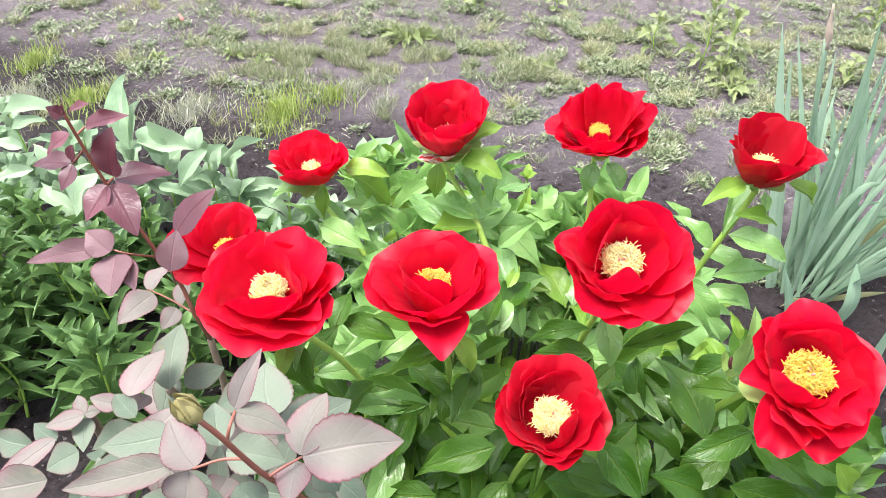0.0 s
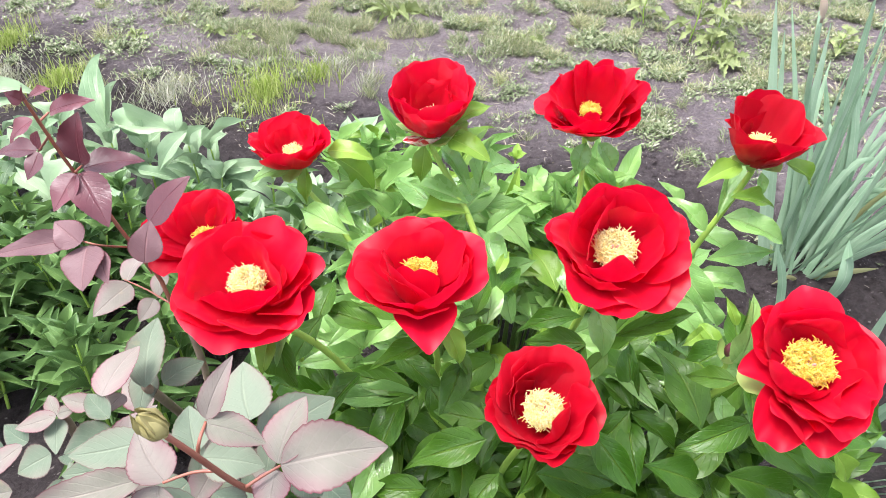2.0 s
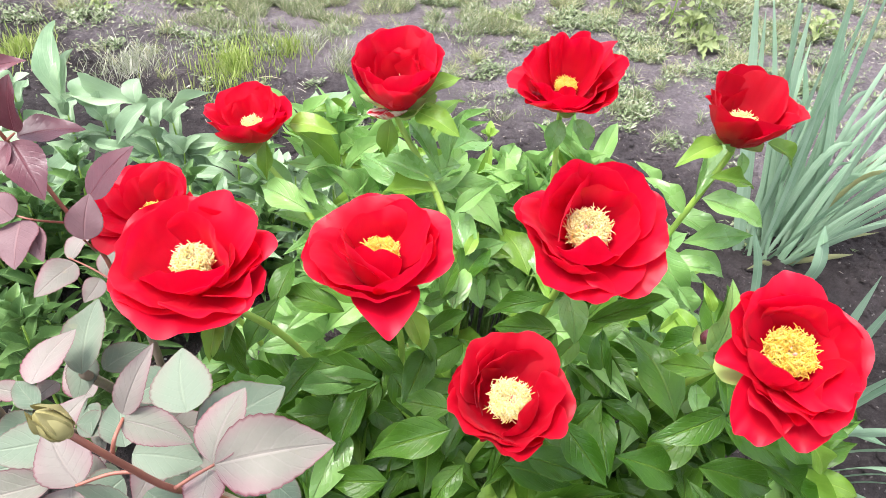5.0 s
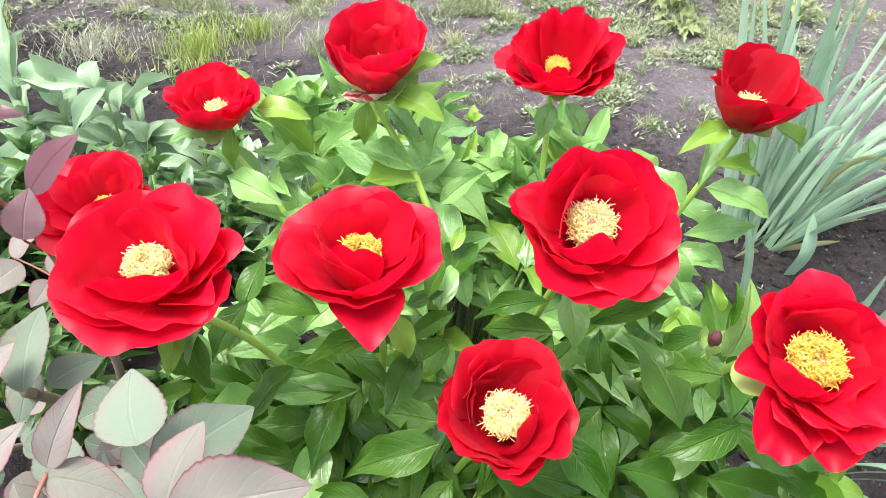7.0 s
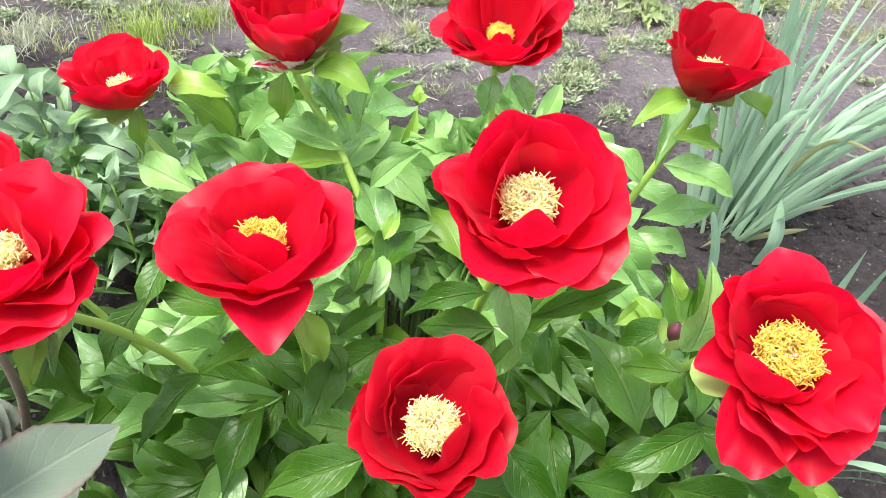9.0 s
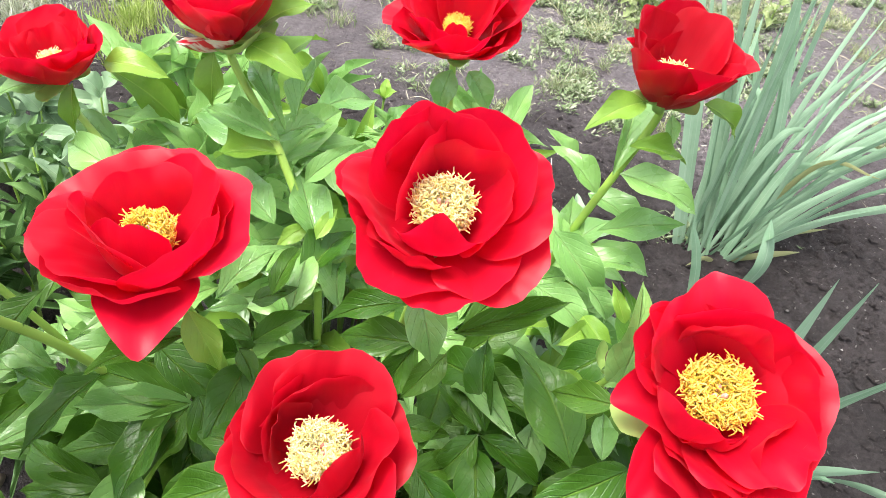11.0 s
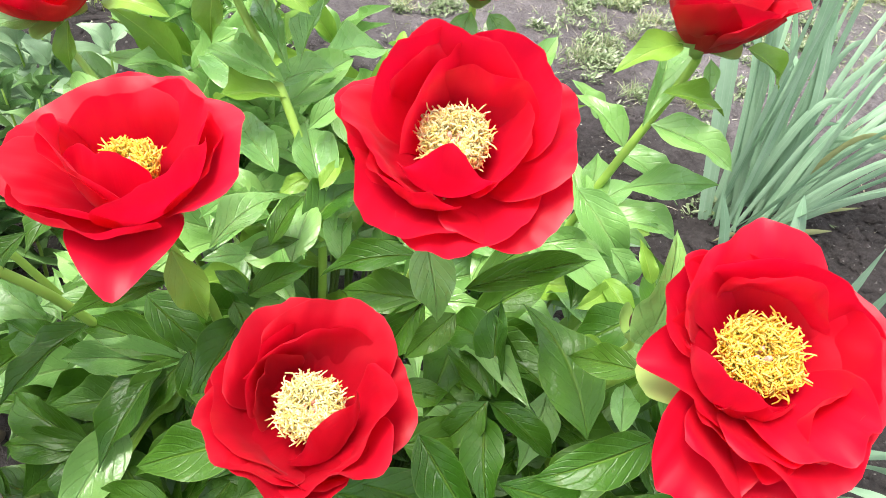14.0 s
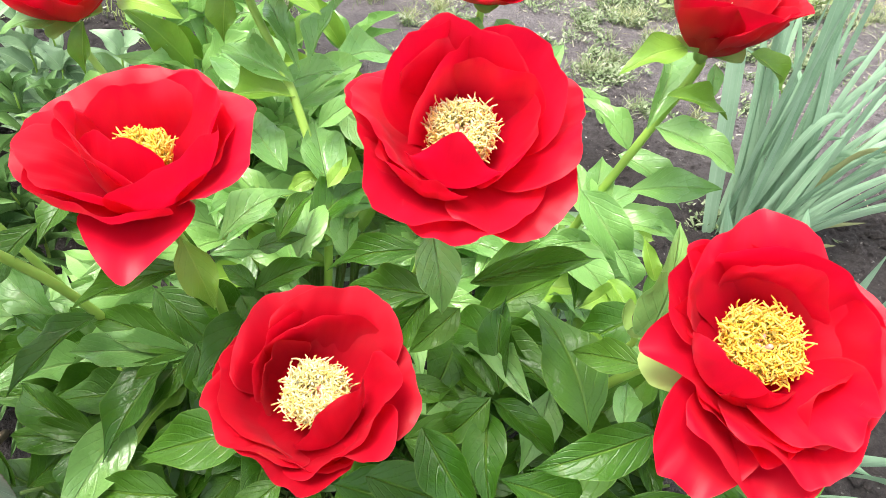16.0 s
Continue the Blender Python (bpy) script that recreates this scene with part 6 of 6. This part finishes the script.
litter(52000, 6)
for k in range(680):
    x, y = weed_rng.uniform(-2.4, 2.3), weed_rng.uniform(1.75, 4.3)
    patch(("herb", "dry", "herb", "grass", "dry")[k % 5], x, y, weed_rng.uniform(0.02, 0.05), weed_rng.uniform(0.02, 0.05))
for k in range(17000):
    x, y = weed_rng.uniform(-2.4, 2.3), 1.2 + 3.0 * math.sqrt(weed_rng.random())
    if noise.noise((x * 1.3, y * 1.3, 31.0)) + 0.5 * noise.noise((x * 5, y * 5, 3.0)) + 0.25 * (y - 2.6) > weed_rng.uniform(-0.15, 0.45):
        for j in range(weed_rng.randint(2, 5)):
            b = weed_rng.uniform(0, 6.28)
            small_leaf(BLADES["herb"], Vector((x, y, soil_height(x, y) + 0.003)), Vector((math.cos(b), math.sin(b), weed_rng.uniform(0.1, 0.8))).normalized(), weed_rng.uniform(0.005, 0.020), weed_rng.uniform(0.0008, 0.0024))
for x in range(24):
    patch("herb", -2.6 + 0.22 * x, weed_rng.uniform(3.5, 4.4), weed_rng.uniform(0.1, 0.25), weed_rng.uniform(0.1, 0.3))

for kind, name, mat, label in (("grass", "grass", GRASS, "short patchy green grass on the path"), ("dry", "grass", GRASS_PALE, "dry straw-coloured grass lying on the soil"),
                               ("bright", "grass", GRASS_BRIGHT, "fresh yellow-green grass tufts"), ("herb", "weeds", HERB, "low small-leaved weeds on bare soil"),
                               ("grey", "weeds", HERB_GREY, "grey-green wiry weed tufts")):
    me = bpy.data.meshes.new(name)
    me.from_pydata(BLADES[kind][0], [], BLADES[kind][1])
    me.materials.append(mat)
    tagged(new(name, me), label, "weeds", kind="stuff")


def rosette(name, x, y, leaves, length, width, up, material, label, seed):
    """A dandelion-like rosette with long leaves."""
    rng = random.Random(seed)
    z = soil_height(x, y)
    ob = thing(name, (x, y, z), label, "weed", "leafy weeds on the path")
    for k in range(leaves):
        a = k * 2.4 + rng.uniform(-0.3, 0.3)
        n = length * rng.uniform(0.6, 1.1)
        d = Vector((math.cos(a), math.sin(a), 0.7 * up * rng.uniform(0.1, 1.6))).normalized()
        b = Vector((x, y, z + rng.uniform(0, 0.5) * up * 0.06))
        leaf(ob, b, b + d * n, 0.85 * width * rng.uniform(0.6, 1.3), LOBED_MESH[rng.randrange(4)], material, (0, -0.3, 1), flip=rng.uniform(0.6, 2.0))


for k, (x, y, n, s, w, up) in enumerate(((-0.46, 2.72, 14, 0.13, 0.03, 0.3), (-0.93, 2.40, 8, 0.06, 0.02, 0.4), (-1.05, 2.42, 8, 0.06, 0.02, 0.4),
                                         (-1.3, 2.35, 8, 0.06, 0.022, 0.3), (-0.84, 2.13, 7, 0.05, 0.016, 0.3), (0.05, 2.55, 8, 0.07, 0.02, 0.5), (0.72, 2.50, 14, 0.10, 0.03, 0.25))):
    rosette("weed_rosette", x, y, n, s, w, up, WEED_LEAF, "leafy yellow-green weed rosette on bare soil", 800 + k)
for k, (x, y, h, n, rows) in enumerate(((0.49, 2.83, 0.11, 0.11, 3), (0.64, 2.68, 0.22, 0.13, 5), (0.75, 2.76, 0.18, 0.12, 4),
                                        (0.70, 2.60, 0.05, 0.11, 3), (1.16, 2.66, 0.08, 0.09, 3), (1.46, 3.28, 0.10, 0.10, 4), (0.10, 3.2, 0.06, 0.07, 3), (-0.25, 3.15, 0.07, 0.07, 3), (-1.0, 3.0, 0.05, 0.05, 3))):
    perennial("leafy_weed", (x, y), h, rows, n, 0.034, LOBED_MESH, WEED_LEAF, "tall yellow-green weed with jagged leaves on the path", 860 + k, "leafy weeds on the path", whorl=3, fall=0.6)

straw_rng = random.Random(4)
for k in range(40):
    x, y = straw_rng.uniform(-1.4, 1.7), straw_rng.uniform(1.1, 3.2)
    a, n = straw_rng.uniform(0, 3.14), straw_rng.uniform(0.03, 0.12)
    z = soil_height(x, y)
    p = Vector((x, y, z + 0.003))
    d = Vector((math.cos(a), math.sin(a), 0)) * n
    bm = bmesh.new()
    tube(bm, bend((p, p + d * 0.5 + Vector((0, 0, 0.006)), p + d), 5), 0.0014, 0.0008, 5)
    ob = part("straw", bm, STRAW, None, "dry bent straw lying on the soil")
    tagged(ob, category="straw", group="straws on the soil")
